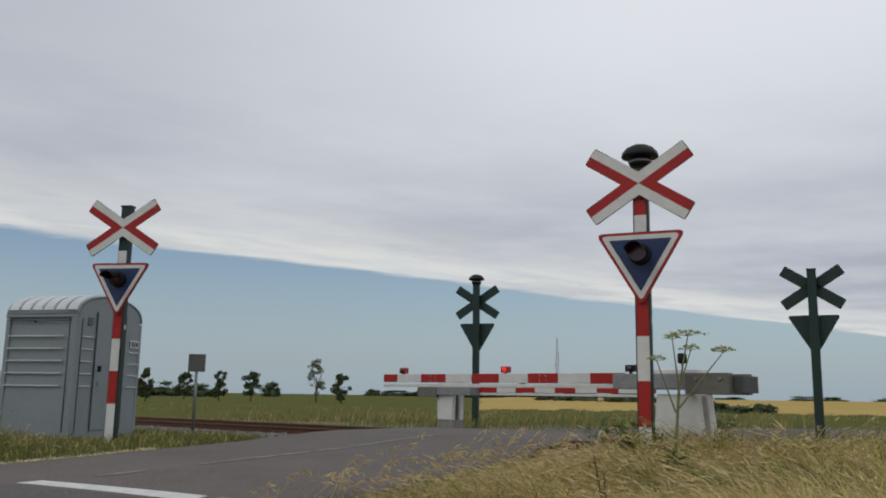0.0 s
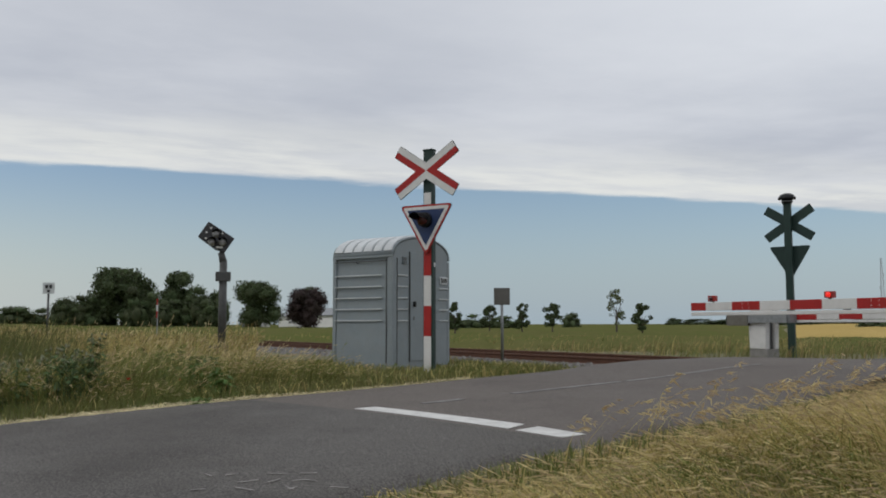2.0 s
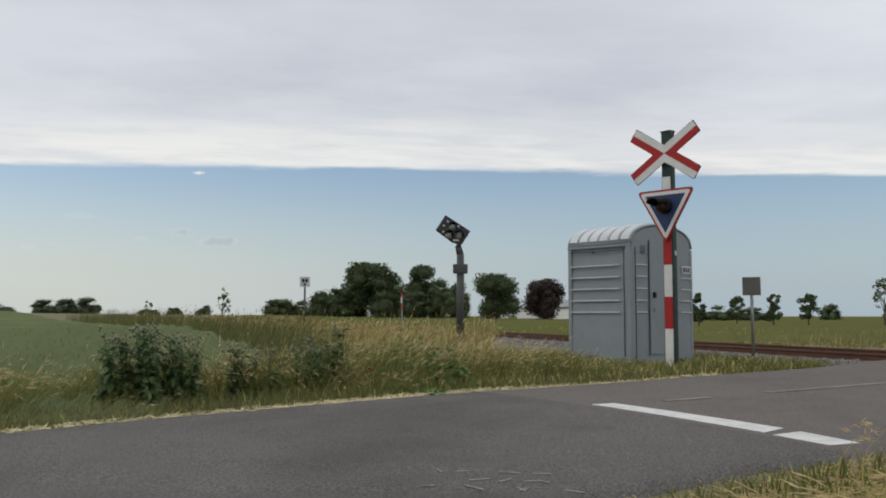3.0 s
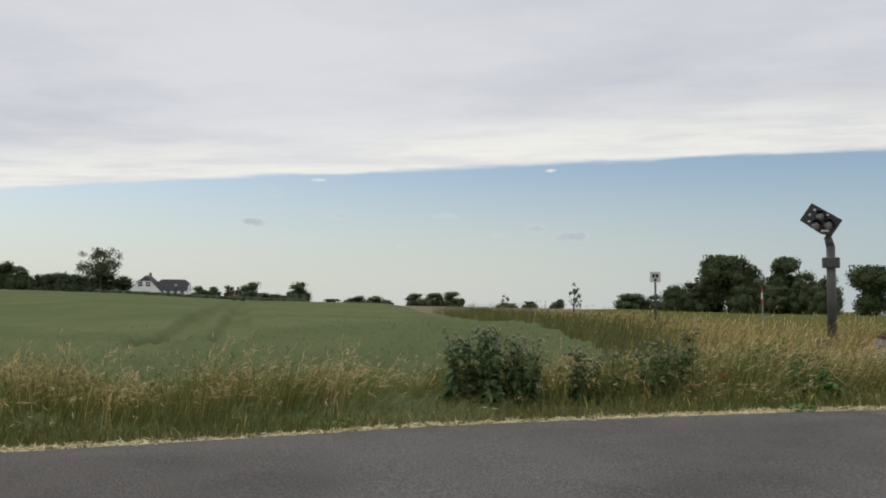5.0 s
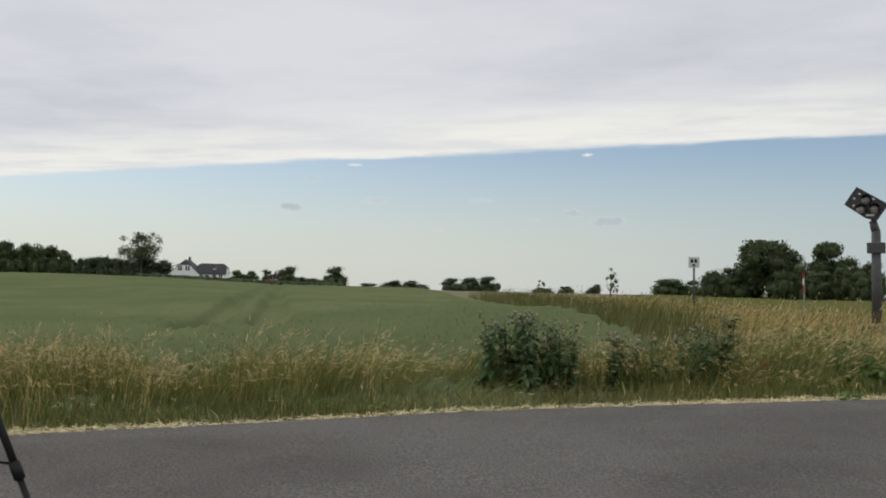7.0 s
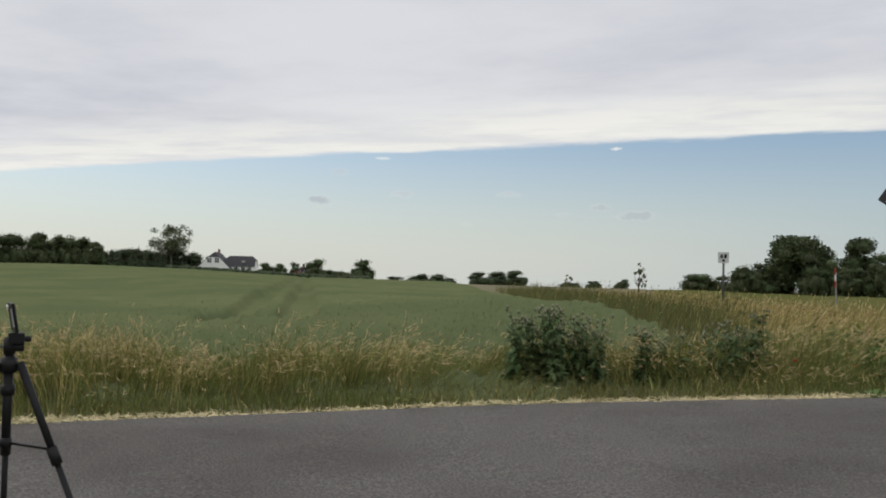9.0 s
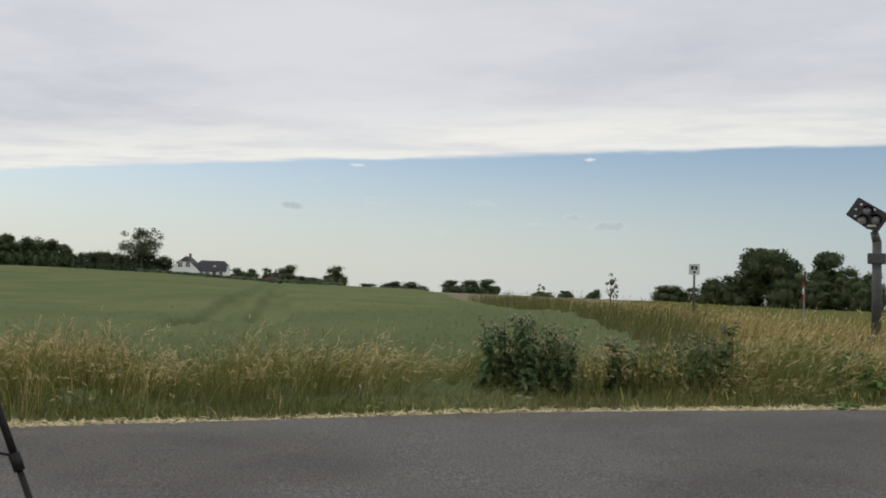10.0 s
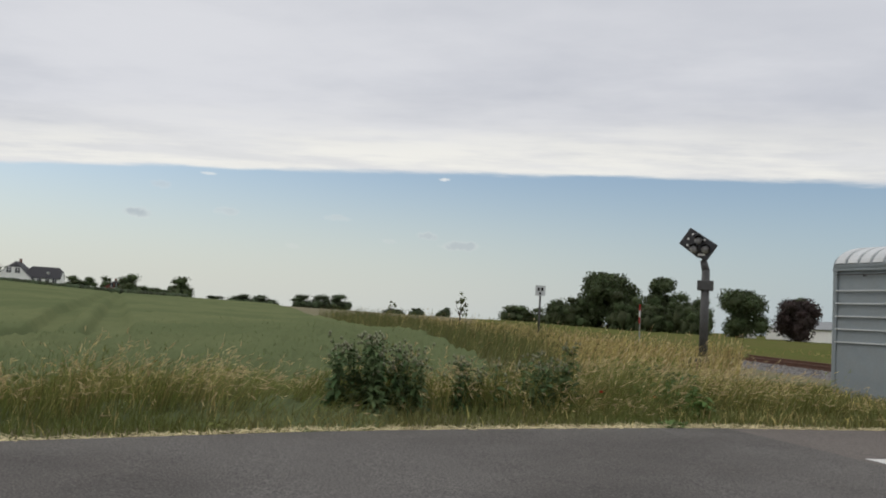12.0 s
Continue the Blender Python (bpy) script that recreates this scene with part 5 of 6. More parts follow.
def leafy(rng, name, at, height, spread, stems, leaf, mat, label, category, group="", heads_mat=None):
    """An upright weed: branching stems with many jagged leaves."""
    root = thing(name, pose(at[0], at[1], gz(*at[:2]) - 0.03), label, category, group)
    sv, st, lv, lt, fv, ft = [], [], [], [], [], []
    for s in range(stems):
        a, rad = rng.uniform(0, 6.28), spread * math.sqrt(rng.random()) * 0.75
        bx, by = rad * math.cos(a), rad * math.sin(a)
        h = height * rng.uniform(0.62, 1.0) * (1 - 0.15 * rad / spread)
        tx, ty = bx + rng.normal(0, 0.08), by + rng.normal(0, 0.08)
        k = len(sv)
        w = 0.008
        for f in (0, 0.5, 1.0):
            px, py = bx + (tx - bx) * f, by + (ty - by) * f
            sv += [(px + w * (1 - 0.6 * f) * math.cos(q), py + w * (1 - 0.6 * f) * math.sin(q), h * f) for q in (0, 2.09, 4.19)]
        for f in (0, 1):
            for q in range(3):
                i, j = k + f * 3 + q, k + f * 3 + (q + 1) % 3
                st += [(i, j, j + 3), (i, j + 3, i + 3)]
        for m in range(int(58 * h / 0.7)):
            f = rng.uniform(0.06, 1.0)
            base = np.array((bx + (tx - bx) * f, by + (ty - by) * f, h * f))
            q, up = rng.uniform(0, 6.28), rng.uniform(-0.35, 0.7)
            L = leaf * rng.uniform(0.6, 1.25) * (1.15 - 0.6 * f)
            way = np.array((math.cos(q), math.sin(q), up))
            sidev = np.array((-math.sin(q), math.cos(q), rng.normal(0, 0.3))) * L * 0.18
            sag = np.array((0, 0, -0.35 * L))
            k = len(lv)
            lv += [base, base + way * L * 0.4 + sidev, base + way * L * 0.4 - sidev, base + way * L * 0.75 + sag * 0.4 + sidev * 0.75, base + way * L * 0.75 + sag * 0.4 - sidev * 0.75, base + way * L + sag]
            lt += [(k, k + 1, k + 2), (k + 1, k + 3, k + 4), (k + 1, k + 4, k + 2), (k + 3, k + 5, k + 4)]
        if heads_mat:
            for m in range(4):
                c = np.array((tx + rng.normal(0, 0.05), ty + rng.normal(0, 0.05), h + rng.uniform(-0.06, 0.05)))
                k = len(fv)
                g = 0.020
                fv += [c + np.array(o) * g for o in ((1, 0, 0), (-1, 0, 0), (0, 1, 0), (0, -1, 0), (0, 0, 1.2), (0, 0, -1.2))]
                ft += [(k + a, k + b, k + c2) for a, b, c2 in ((0, 2, 4), (2, 1, 4), (1, 3, 4), (3, 0, 4), (2, 0, 5), (1, 2, 5), (3, 1, 5), (0, 3, 5))]
    tri_mesh("stem", np.array(sv), np.array(st), mat, "", "", "stuff", root)
    tri_mesh("leaves", np.array(lv), np.array(lt), mat, "", "", "stuff", root)
    if fv:
        tri_mesh("flower_head", np.array(fv), np.array(ft), heads_mat, "small thistle buds", "", "stuff", root)
    return root


def weeds():
    rng = np.random.default_rng(16)
    BUD = material("thistle_buds", (0.19, 0.21, 0.12), (0.20, 0.17, 0.12), rough=0.8, scale=20.0, bump=0)
    leafy(rng, "thistle", (-7.90, 5.62), 0.90, 0.46, 30, 0.135, DEEP, "large dark green creeping thistle at the road verge", "thistle", "thistles", BUD)
    leafy(rng, "thistle", (-7.75, 6.02), 0.80, 0.30, 14, 0.125, DEEP, "large dark green creeping thistle at the road verge", "thistle", "thistles", BUD)
    leafy(rng, "thistle", (-7.70, 6.98), 0.66, 0.40, 13, 0.125, DEEP, "low dark green thistle among dry grass", "thistle", "thistles", BUD)
    leafy(rng, "thistle", (-7.40, 7.75), 0.86, 0.44, 18, 0.13, DEEP, "tall dark green thistle among dry grass", "thistle", "thistles", BUD)
    leafy(rng, "weed", (-6.95, 9.1), 0.40, 0.75, 30, 0.17, FRESH, "low bright green weeds at the verge", "weed")
    leafy(rng, "weed", (-7.6, 9.9), 0.55, 0.70, 26, 0.17, DEEP, "bushy green weeds below the railway signal", "weed")
    leafy(rng, "weed", (-8.6, 10.9), 0.60, 0.60, 20, 0.17, GREEN, "bushy green weeds below the railway signal", "weed")
    leafy(rng, "weed", (-5.95, 7.95), 0.13, 0.18, 12, 0.10, FRESH, "small dark weed tuft on the road edge", "weed")
    leafy(rng, "weed", (-7.42, 3.95), 0.10, 0.12, 8, 0.09, GREEN, "small dark weed tuft on the road edge", "weed")
    leafy(rng, "dock", (0.75, 4.7), 0.44, 0.05, 2, 0.045, RUSTY, "dark brown dock plant in the dry grass", "plant")
    leafy(rng, "weed", (1.75, 8.6), 0.62, 0.35, 12, 0.14, GREEN, "green leafy weed at the foot of the signal", "weed")
    leafy(rng, "shrub", (1.95, 11.7), 0.72, 0.25, 8, 0.12, DEEP, "dark green shrub by the barrier machine", "shrub")
    leafy(rng, "shrub", (3.35, 11.6), 0.85, 0.35, 12, 0.13, DEEP, "dark green shrub behind the barrier machine", "shrub")
    leafy(rng, "weed", (-6.1, 13.6), 0.22, 0.12, 6, 0.09, GREEN, "small weed at the foot of the hut", "weed")
    for x, y, z in ((-7.0, 8.15, 0.38), (-6.75, 8.75, 0.34)):
        root = thing("poppy", pose(x, y, gz(x, y)), "red poppy flower in the verge grass", "flower", "poppies")
        hgt = z - gz(x, y)
        part("stem", tube(0.003, 0.002, max(hgt, 0.1), sides=5), GREEN, root)
        part("petals", lathe([(0.005, 0.0), (0.018, 0.008), (0.024, 0.022), (0.02, 0.024)], 9, (0, 0, max(hgt, 0.1) - 0.005)), POPPY, root)


RUSTY = material("brown_dock_seed", (0.10, 0.055, 0.030), (0.14, 0.08, 0.04), rough=0.8, scale=20.0, bump=0)


def hogweed():
    base = gz(1.62, 6.81)
    root = thing("hogweed", pose(1.62, 6.81, base), "tall hogweed with flat pale green flower umbels", "plant")
    STEM = material("pale_green_stem", (0.17, 0.18, 0.07), (0.13, 0.12, 0.05), rough=0.6, scale=12.0)
    UMBEL = material("pale_green_umbel", (0.36, 0.38, 0.19), (0.25, 0.28, 0.11), rough=0.8, scale=20.0, island=0.3)
    rng = np.random.default_rng(17)
    tops = [((0.14, 0, 1.49 - base), 0.135, 1.0), ((0.38, -0.10, 1.36 - base), 0.09, 0.45), ((0.02, 0.0, 1.46 - base), 0.055, 0.9), ((-0.10, 0.02, 1.29 - base), 0.06, 0.4), ((0.17, 0.04, 1.38 - base), 0.075, 0.7)]
    fork = Vector((0.06, 0, 1.08 - base))
    bm = bmesh.new()

    def rod(a, b, r1, r2, bm):
        v = Vector(b) - Vector(a)
        own = bmesh.new()
        bmesh.ops.create_cone(own, cap_ends=True, segments=7, radius1=r1, radius2=r2, depth=v.length)
        own.transform(Matrix.Translation((Vector(a) + Vector(b)) / 2) @ v.to_track_quat("Z", "Y").to_matrix().to_4x4())
        return join(own, bm)
    rod((0, 0, 0), fork, 0.014, 0.010, bm)
    for top, rad, k in tops:
        rod(fork if k > 0.6 else Vector((0.03, 0, 0.9 - base)), top, 0.008, 0.004, bm)
    part("stem", bm, STEM, root, "ribbed pale green stem")
    for top, rad, k in tops:
        bm = bmesh.new()
        n = 16 if rad > 0.08 else 10
        for i in range(n):
            a, f = 2.4 * i, math.sqrt((i + 0.5) / n)
            tip = Vector(top) + Vector((rad * f * math.cos(a), rad * f * math.sin(a), 0.045 - 0.03 * f * f))
            rod(top, tip, 0.0016, 0.0012, bm)
            for j in range(7):
                o = Vector((rng.normal(0, 0.012), rng.normal(0, 0.012), rng.normal(0, 0.004)))
                own = bmesh.new()
                bmesh.ops.create_icosphere(own, subdivisions=1, radius=0.006)
                own.transform(Matrix.Translation(tip + o))
                join(own, bm)
        part("umbel", bm, UMBEL, root, "flat pale green flower umbel")
    lv, lt = [], []
    for m in range(40):
        q, z0 = rng.uniform(0, 6.28), rng.uniform(0.02, 0.25)
        L = rng.uniform(0.12, 0.24)
        way, sd = np.array((math.cos(q), math.sin(q), 0.4)), np.array((-math.sin(q), math.cos(q), 0.1)) * L * 0.3
        b = np.array((0, 0, z0))
        k = len(lv)
        lv += [b, b + way * L * 0.5 + sd, b + way * L * 0.5 - sd, b + way * L - np.array((0, 0, 0.05))]
        lt += [(k, k + 1, k + 2), (k + 1, k + 3, k + 2)]
    tri_mesh("leaves", np.array(lv), np.array(lt), GREEN, "", "", "stuff", root)


right_bank()
road_edges()
far_verge()
crop_field()
beyond_track()
weeds()
hogweed()


# ---- trees, hedges and farm in the distance ----
BARK = material("grey_brown_bark", (0.10, 0.085, 0.065), (0.065, 0.055, 0.045), rough=0.9, scale=6.0, bump=0.4)
LEAF = material("dark_summer_foliage", (0.060, 0.082, 0.034), (0.088, 0.108, 0.044), rough=0.65, scale=0.6, bump=0, fine=4.0, island=0.45, translucent=0.15, spec=0.25)
LEAF_DIM = material("dull_conifer_foliage", (0.052, 0.069, 0.036), (0.068, 0.084, 0.040), rough=0.7, scale=0.6, bump=0, fine=4.0, island=0.45, translucent=0.1, spec=0.2)
LEAF_OLIVE = material("grey_green_foliage", (0.085, 0.10, 0.052), (0.11, 0.125, 0.065), rough=0.7, scale=0.6, bump=0, fine=4.0, island=0.4, translucent=0.2, spec=0.2)
LEAF_PALE = material("light_birch_foliage", (0.11, 0.13, 0.055), (0.14, 0.155, 0.07), rough=0.65, scale=0.9, bump=0, fine=4.0, island=0.4, translucent=0.25, spec=0.25)
LEAF_RED = material("purple_brown_foliage", (0.050, 0.032, 0.030), (0.036, 0.030, 0.024), rough=0.65, scale=0.6, bump=0, fine=4.0, island=0.4, translucent=0.12, spec=0.25)
SEED = [100]


def ball():
    bm = bmesh.new()
    bmesh.ops.create_icosphere(bm, subdivisions=2, radius=1.0)
    v, t = np.array([p.co[:] for p in bm.verts]), np.array([[p.index for p in fc.verts] for fc in bm.faces])
    bm.free()
    return v, t


BALL_V, BALL_T = ball()


def tree(at, high, wide, mat=LEAF, kind="round", label="dark green leafy tree on the horizon", name="tree", group="", leaves=1100, leaf=None):
    """A tapered trunk with limbs and a crown of many small leaf clumps in uneven lobes."""
    SEED[0] += 1
    rng = np.random.default_rng(SEED[0])
    root = thing(name, pose(at[0], at[1], gz(*at) - 0.1), label, name if name != "tree" else "tree", group)
    low = {"round": 0.03, "bush": 0.0, "conifer": 0.02, "open": 0.30, "young": 0.20, "thin": 0.35}[kind]
    bm = tube(0.022 * high + 0.02, 0.008 * high, high * (0.62 if kind != "bush" else 0.4), sides=7)
    limbs = 6 if kind != "bush" else 4
    tips = []
    for i in range(limbs):
        a, z0 = 2.4 * i + rng.uniform(-0.4, 0.4), high * rng.uniform(low + 0.05, 0.5)
        out = wide * rng.uniform(0.16, 0.36)
        tip = Vector((out * math.cos(a), out * math.sin(a), min(z0 + high * rng.uniform(0.15, 0.35), high * 0.9)))
        v = tip - Vector((0, 0, z0))
        own = bmesh.new()
        bmesh.ops.create_cone(own, cap_ends=True, segments=5, radius1=0.011 * high, radius2=0.004 * high, depth=v.length)
        own.transform(Matrix.Translation(Vector((0, 0, z0)) + v / 2) @ v.to_track_quat("Z", "Y").to_matrix().to_4x4())
        join(own, bm)
    part("trunk", bm, BARK, root)
    lobes = []
    if kind == "conifer":
        for i in range(9):
            f = (i + 0.5) / 9
            lobes.append((rng.normal(0, 0.03 * wide), rng.normal(0, 0.03 * wide), high * (low + (1 - low) * f * 0.97), wide * 0.5 * (1.02 - f), high * 0.09))
    else:
        n = {"round": 30, "bush": 26, "open": 46, "young": 26, "thin": 10}[kind]
        leaves = int(leaves * {"round": 5.2, "bush": 4.4, "open": 2.3, "young": 1.9, "thin": 1.0}[kind])
        for i in range(n):
            f = rng.random() ** (0.85 if kind != "bush" else 1.7)
            z = low + (1 - low) * ((0.08 if kind != "bush" else 0.0) + 0.86 * f)
            mid = 0.18 if kind == "bush" else 0.5 * (1 + low) - 0.04
            prof = math.sqrt(max(0.04, 1 - ((z - mid) / (1.02 - mid)) ** 2)) if z > mid else 1 - 0.45 * ((mid - z) / max(mid - low, 0.05)) ** 2
            a = rng.uniform(0, 6.28)
            rad = wide * 0.5 * prof * math.sqrt(rng.random()) * 0.74
            s = {"round": 0.20, "bush": 0.21, "open": 0.115, "young": 0.115, "thin": 0.13}[kind] * rng.uniform(0.75, 1.25)
            lobes.append((rad * math.cos(a), rad * math.sin(a), min(high * z, high - 0.75 * min(wide, high) * s * (0.85 + 0.5 * rng.random())), wide * s, min(wide, high) * s * 0.85))
    if kind == "bush":
        for i in range(12):
            f, a = 0.36 * wide * math.sqrt((i + 0.5) / 12), 2.4 * i
            lobes.append((f * math.cos(a), f * math.sin(a), high * rng.uniform(0.18, 0.34), wide * 0.20, high * rng.uniform(0.28, 0.40)))
    lob = np.array(lobes)
    w = lob[:, 3] ** 1.6
    pick = rng.choice(len(lob), leaves, p=w / w.sum())
    u = rng.normal(size=(leaves, 3))
    u /= np.linalg.norm(u, axis=1)[:, None]
    u *= (rng.random(leaves) ** (0.28 if kind != "open" else 0.5))[:, None] * rng.uniform(0.85, 1.18, leaves)[:, None]
    c = lob[pick][:, :3] + u * lob[pick][:, [3, 3, 4]]
    c[:, 2] = np.where(c[:, 2] > high, high * (1 - 0.18 * rng.random(leaves)), np.maximum(c[:, 2], 0.03 * high * rng.random(leaves)))
    size = (leaf * 1.25 if leaf else max(0.10, 0.027 * math.sqrt(high * wide))) * rng.uniform(0.5, 1.35, leaves)
    e1 = rng.normal(size=(leaves, 3))
    e1 /= np.linalg.norm(e1, axis=1)[:, None]
    e2 = np.cross(e1, rng.normal(size=(leaves, 3)))
    e2 /= np.linalg.norm(e2, axis=1)[:, None]
    s = size[:, None]
    v = np.stack([c - e1 * s, c + e2 * s * 0.55 - e1 * s * 0.15, c + e1 * s, c - e2 * s * 0.55 + e1 * s * 0.1], 1).reshape(-1, 3)
    t = (np.arange(leaves)[:, None, None] * 4 + np.array([(0, 1, 2), (0, 2, 3)])).reshape(-1, 3)
    if kind in ("round", "bush", "conifer"):
        # the dense inside of the crown: a knobbly clump of foliage in each lobe
        for lx, ly, lz, lw, lh in lobes:
            knob = BALL_V * rng.uniform(0.35, 0.80, (len(BALL_V), 1)) * (lw, lw, lh) + (lx, ly, lz)
            knob[:, 2] = np.clip(knob[:, 2], 0.0, high * 0.99)
            t = np.concatenate([t, BALL_T + len(v)])
            v = np.concatenate([v, knob])
    tri_mesh("crown", v, t, mat, "", "", "", root)
    return root


for x, y, h, w in ((-260.6, 5.6, 9.7, 11.5), (-262.4, 11.1, 9.4, 11.5), (-258.1, 16.5, 8.9, 10), (-254.9, 20.1, 8.3, 6), (-262.5, -5.9, 8.9, 12), (-265.2, -13.5, 8.7, 12), (-264, -1, 9.3, 11), (-266, -22, 9, 13), (-268, -32, 9, 13)):
    tree((x, y), h, w, kind="bush", label="dense dark woodland tree beyond the field", group="woodland beyond the field", leaves=1500)
for x, y, h, w in ((-249.6, 23.0, 4.0, 4.2), (-251.3, 26.0, 5.1, 4.0), (-249.0, 29.0, 6.1, 4.2), (-253.8, 31.2, 6.8, 3.6), (-248.6, 32.8, 5.8, 4.2), (-248.2, 35.7, 5.2, 5.6)):
    tree((x, y), h, w, LEAF_DIM, "conifer", "dark conifer in the farm windbreak", "tree", "windbreak conifers", 700)
for az_deg, r, h, w in ((-85.0, 264, 5.4, 8), (-84.2, 262, 5.9, 8), (-83.3, 265, 6.4, 8.5), (-82.4, 262, 6.0, 8), (-81.6, 264, 6.6, 9), (-80.7, 262, 6.8, 9), (-79.9, 266, 6.2, 9)):
    tree((r * math.sin(radians(az_deg)), r * math.cos(radians(az_deg))), h, w, LEAF_DIM, "bush", "dark broadleaf tree of the farm windbreak", group="windbreak trees", leaves=1100)
tree((-252.6, 39.8), 13.2, 16.0, LEAF_OLIVE, "open", "tall airy tree beside the white farmhouse", leaves=2100, leaf=0.20)
for x, y, h, w in ((-256.6, 46.1, 5.6, 8.5), (-270.2, 55.1, 7.7, 5.2), (-260.3, 35.4, 5.8, 7.2), (-258.0, 41.0, 5.0, 8.0)):
    tree((x, y), h, w, LEAF_DIM, "bush", "dark garden tree behind the farmhouse", group="farm garden trees")
for x, y, h, w in ((-261.8, 69.2, 4.5, 6.4), (-265.7, 74.1, 4.5, 6.4), (-269.0, 80.8, 5.6, 4.8), (-257.6, 83.8, 6.8, 7.4), (-260.8, 89.9, 4.2, 6), (-243.5, 93.6, 6.9, 8.4), (-264.1, 95.7, 3.3, 8)):
    tree((x, y), h, w, kind="bush", label="rounded dark green tree along the field boundary", group="field boundary trees", leaves=1000)
for x, y, h, w in ((-386.8, 165.9, 3.4, 13), (-382.4, 175.9, 5.2, 14), (-386.7, 190.2, 5.6, 17), (-263.6, 145.2, 4.9, 9), (-260.7, 150.3, 5.2, 9), (-257.6, 155.7, 5.7, 9.5), (-339.5, 249.0, 3.9, 9), (-331.7, 259.3, 4.9, 8.5), (-392, 150, 3.6, 14), (-300, 208, 2.6, 10)):
    tree((x, y), h, w, LEAF_DIM, "bush", "low dark hedge tree on the horizon", group="hedge trees on the horizon", leaves=900)
for x, y, h, w in ((-177.0, 163.6, 4.8, 8), (-173.5, 167.4, 4.6, 9), (-140.7, 143.7, 6.8, 7), (-141.3, 150.0, 7.6, 4.8), (-134.1, 163.0, 9.0, 6.5), (-125.7, 149.3, 9.8, 8.5), (-113.6, 152.5, 9.4, 7), (-116.1, 163.0, 9.4, 6.5),
                   (-137.4, 145.6, 7.2, 8.5), (-139.8, 143.3, 6.6, 6), (-175.8, 163.6, 4.8, 11), (-138.3, 151.5, 8.6, 7.5), (-119.5, 150.5, 7.0, 9.0), (-108.0, 150.0, 7.6, 7.0)):
    tree((x, y), h, w, kind="bush", label="dense dark tree of the grove behind the railway", group="grove trees", leaves=1300)
tree((-132.4, 151.3), 13.0, 13.5, label="great rounded tree in the middle of the grove", group="grove trees", leaves=2600)
tree((-122.9, 158.6), 12.6, 8.8, label="tall lobed tree in the grove", group="grove trees", leaves=1800)
tree((-92.4, 142.9), 9.3, 9.2, label="single rounded dark tree behind the railway", leaves=2200)
tree((-74.4, 130.4), 7.4, 7.2, LEAF_RED, label="purple-brown leafy tree behind the railway", leaves=1500)
tree((-76.0, 133.5), 7.9, 4.0, LEAF, label="dark green tree behind the railway", leaves=800)
for x, y, h, w in ((-24.0, 65.8, 2.9, 1.6), (-25.9, 80.9, 3.0, 2.0), (-20.2, 72.2, 2.9, 1.7), (-17.7, 72.9, 2.9, 2.0), (-9.6, 69.3, 2.7, 1.8)):
    tree((x, y), h, w, kind="young", label="young dark green roadside tree in the meadow", group="young meadow trees", leaves=620, leaf=0.09)
tree((-12.4, 74.0), 4.1, 2.1, LEAF_PALE, "young", "pale airy young birch in the meadow", leaves=420, leaf=0.075)
for x, y, h, w in ((-44.8, 132.6, 2.7, 6.2), (-40.9, 133.9, 2.6, 6.2), (-48.5, 131.6, 2.2, 5.5), (-32.2, 146.5, 3.1, 3.8), (16.2, 118.9, 2.2, 6), (19.3, 108.3, 2.6, 4), (12, 120, 1.9, 5), (23, 112, 1.8, 4.6)):
    tree((x, y), h, w, kind="bush", label="rounded dark green bush in the fields", name="bush", group="field bushes", leaves=700)
for x, y, h, w in ((-30.6, 298.4, 3.0, 7), (-24.4, 319.1, 2.6, 14), (-16.1, 319.6, 2.9, 15), (-5.8, 319.9, 3.2, 15), (6, 320, 2.8, 16), (16.9, 319.6, 2.6, 18), (30.1, 328.6, 2.6, 19), (44, 325, 2.4, 18), (58, 318, 2.2, 17), (66.2, 250, 2.8, 7), (109.4, 279.3, 2.2, 13), (115.5, 276.9, 1.9, 11), (88, 290, 1.6, 14), (132, 270, 2.2, 14), (150, 262, 2.0, 14)):
    tree((x, y), h, w, LEAF_DIM, "bush", "far dark hedge along the field boundary", name="hedge", group="far field hedges", leaves=700)
for x, y, h, w in ((16.4, 57.7, 0.95, 2.8), (18.6, 59.1, 0.85, 2.8), (13.2, 56.6, 0.85, 2.4), (20.6, 60.8, 0.8, 2.6)):
    tree((x, y), h, w, kind="bush", label="low green scrub before the grain field", name="bush", group="scrub bushes", leaves=320)
tree((-48.7, 40.0), 3.1, 1.3, LEAF_PALE, "thin", "thin young tree in the rough grass", group="thin young trees", leaves=170, leaf=0.085)
tree((-74.7, 51.9), 2.5, 1.2, LEAF_PALE, "thin", "thin young tree in the rough grass", group="thin young trees", leaves=170, leaf=0.085)

PLASTER = material("white_plaster", (0.84, 0.84, 0.81), (0.78, 0.78, 0.75), rough=0.85, scale=0.7, bump=0.1)
TILE = material("dark_roof_tiles", (0.022, 0.022, 0.026), (0.032, 0.032, 0.035), rough=0.7, scale=2.0, bump=0.2)
BRICK = material("red_brick", (0.20, 0.075, 0.05), (0.15, 0.06, 0.045), rough=0.85, scale=2.0, bump=0.2)
GLASS = material("dark_window_glass", (0.03, 0.035, 0.04), rough=0.12, scale=3.0, bump=0, spec=0.7)


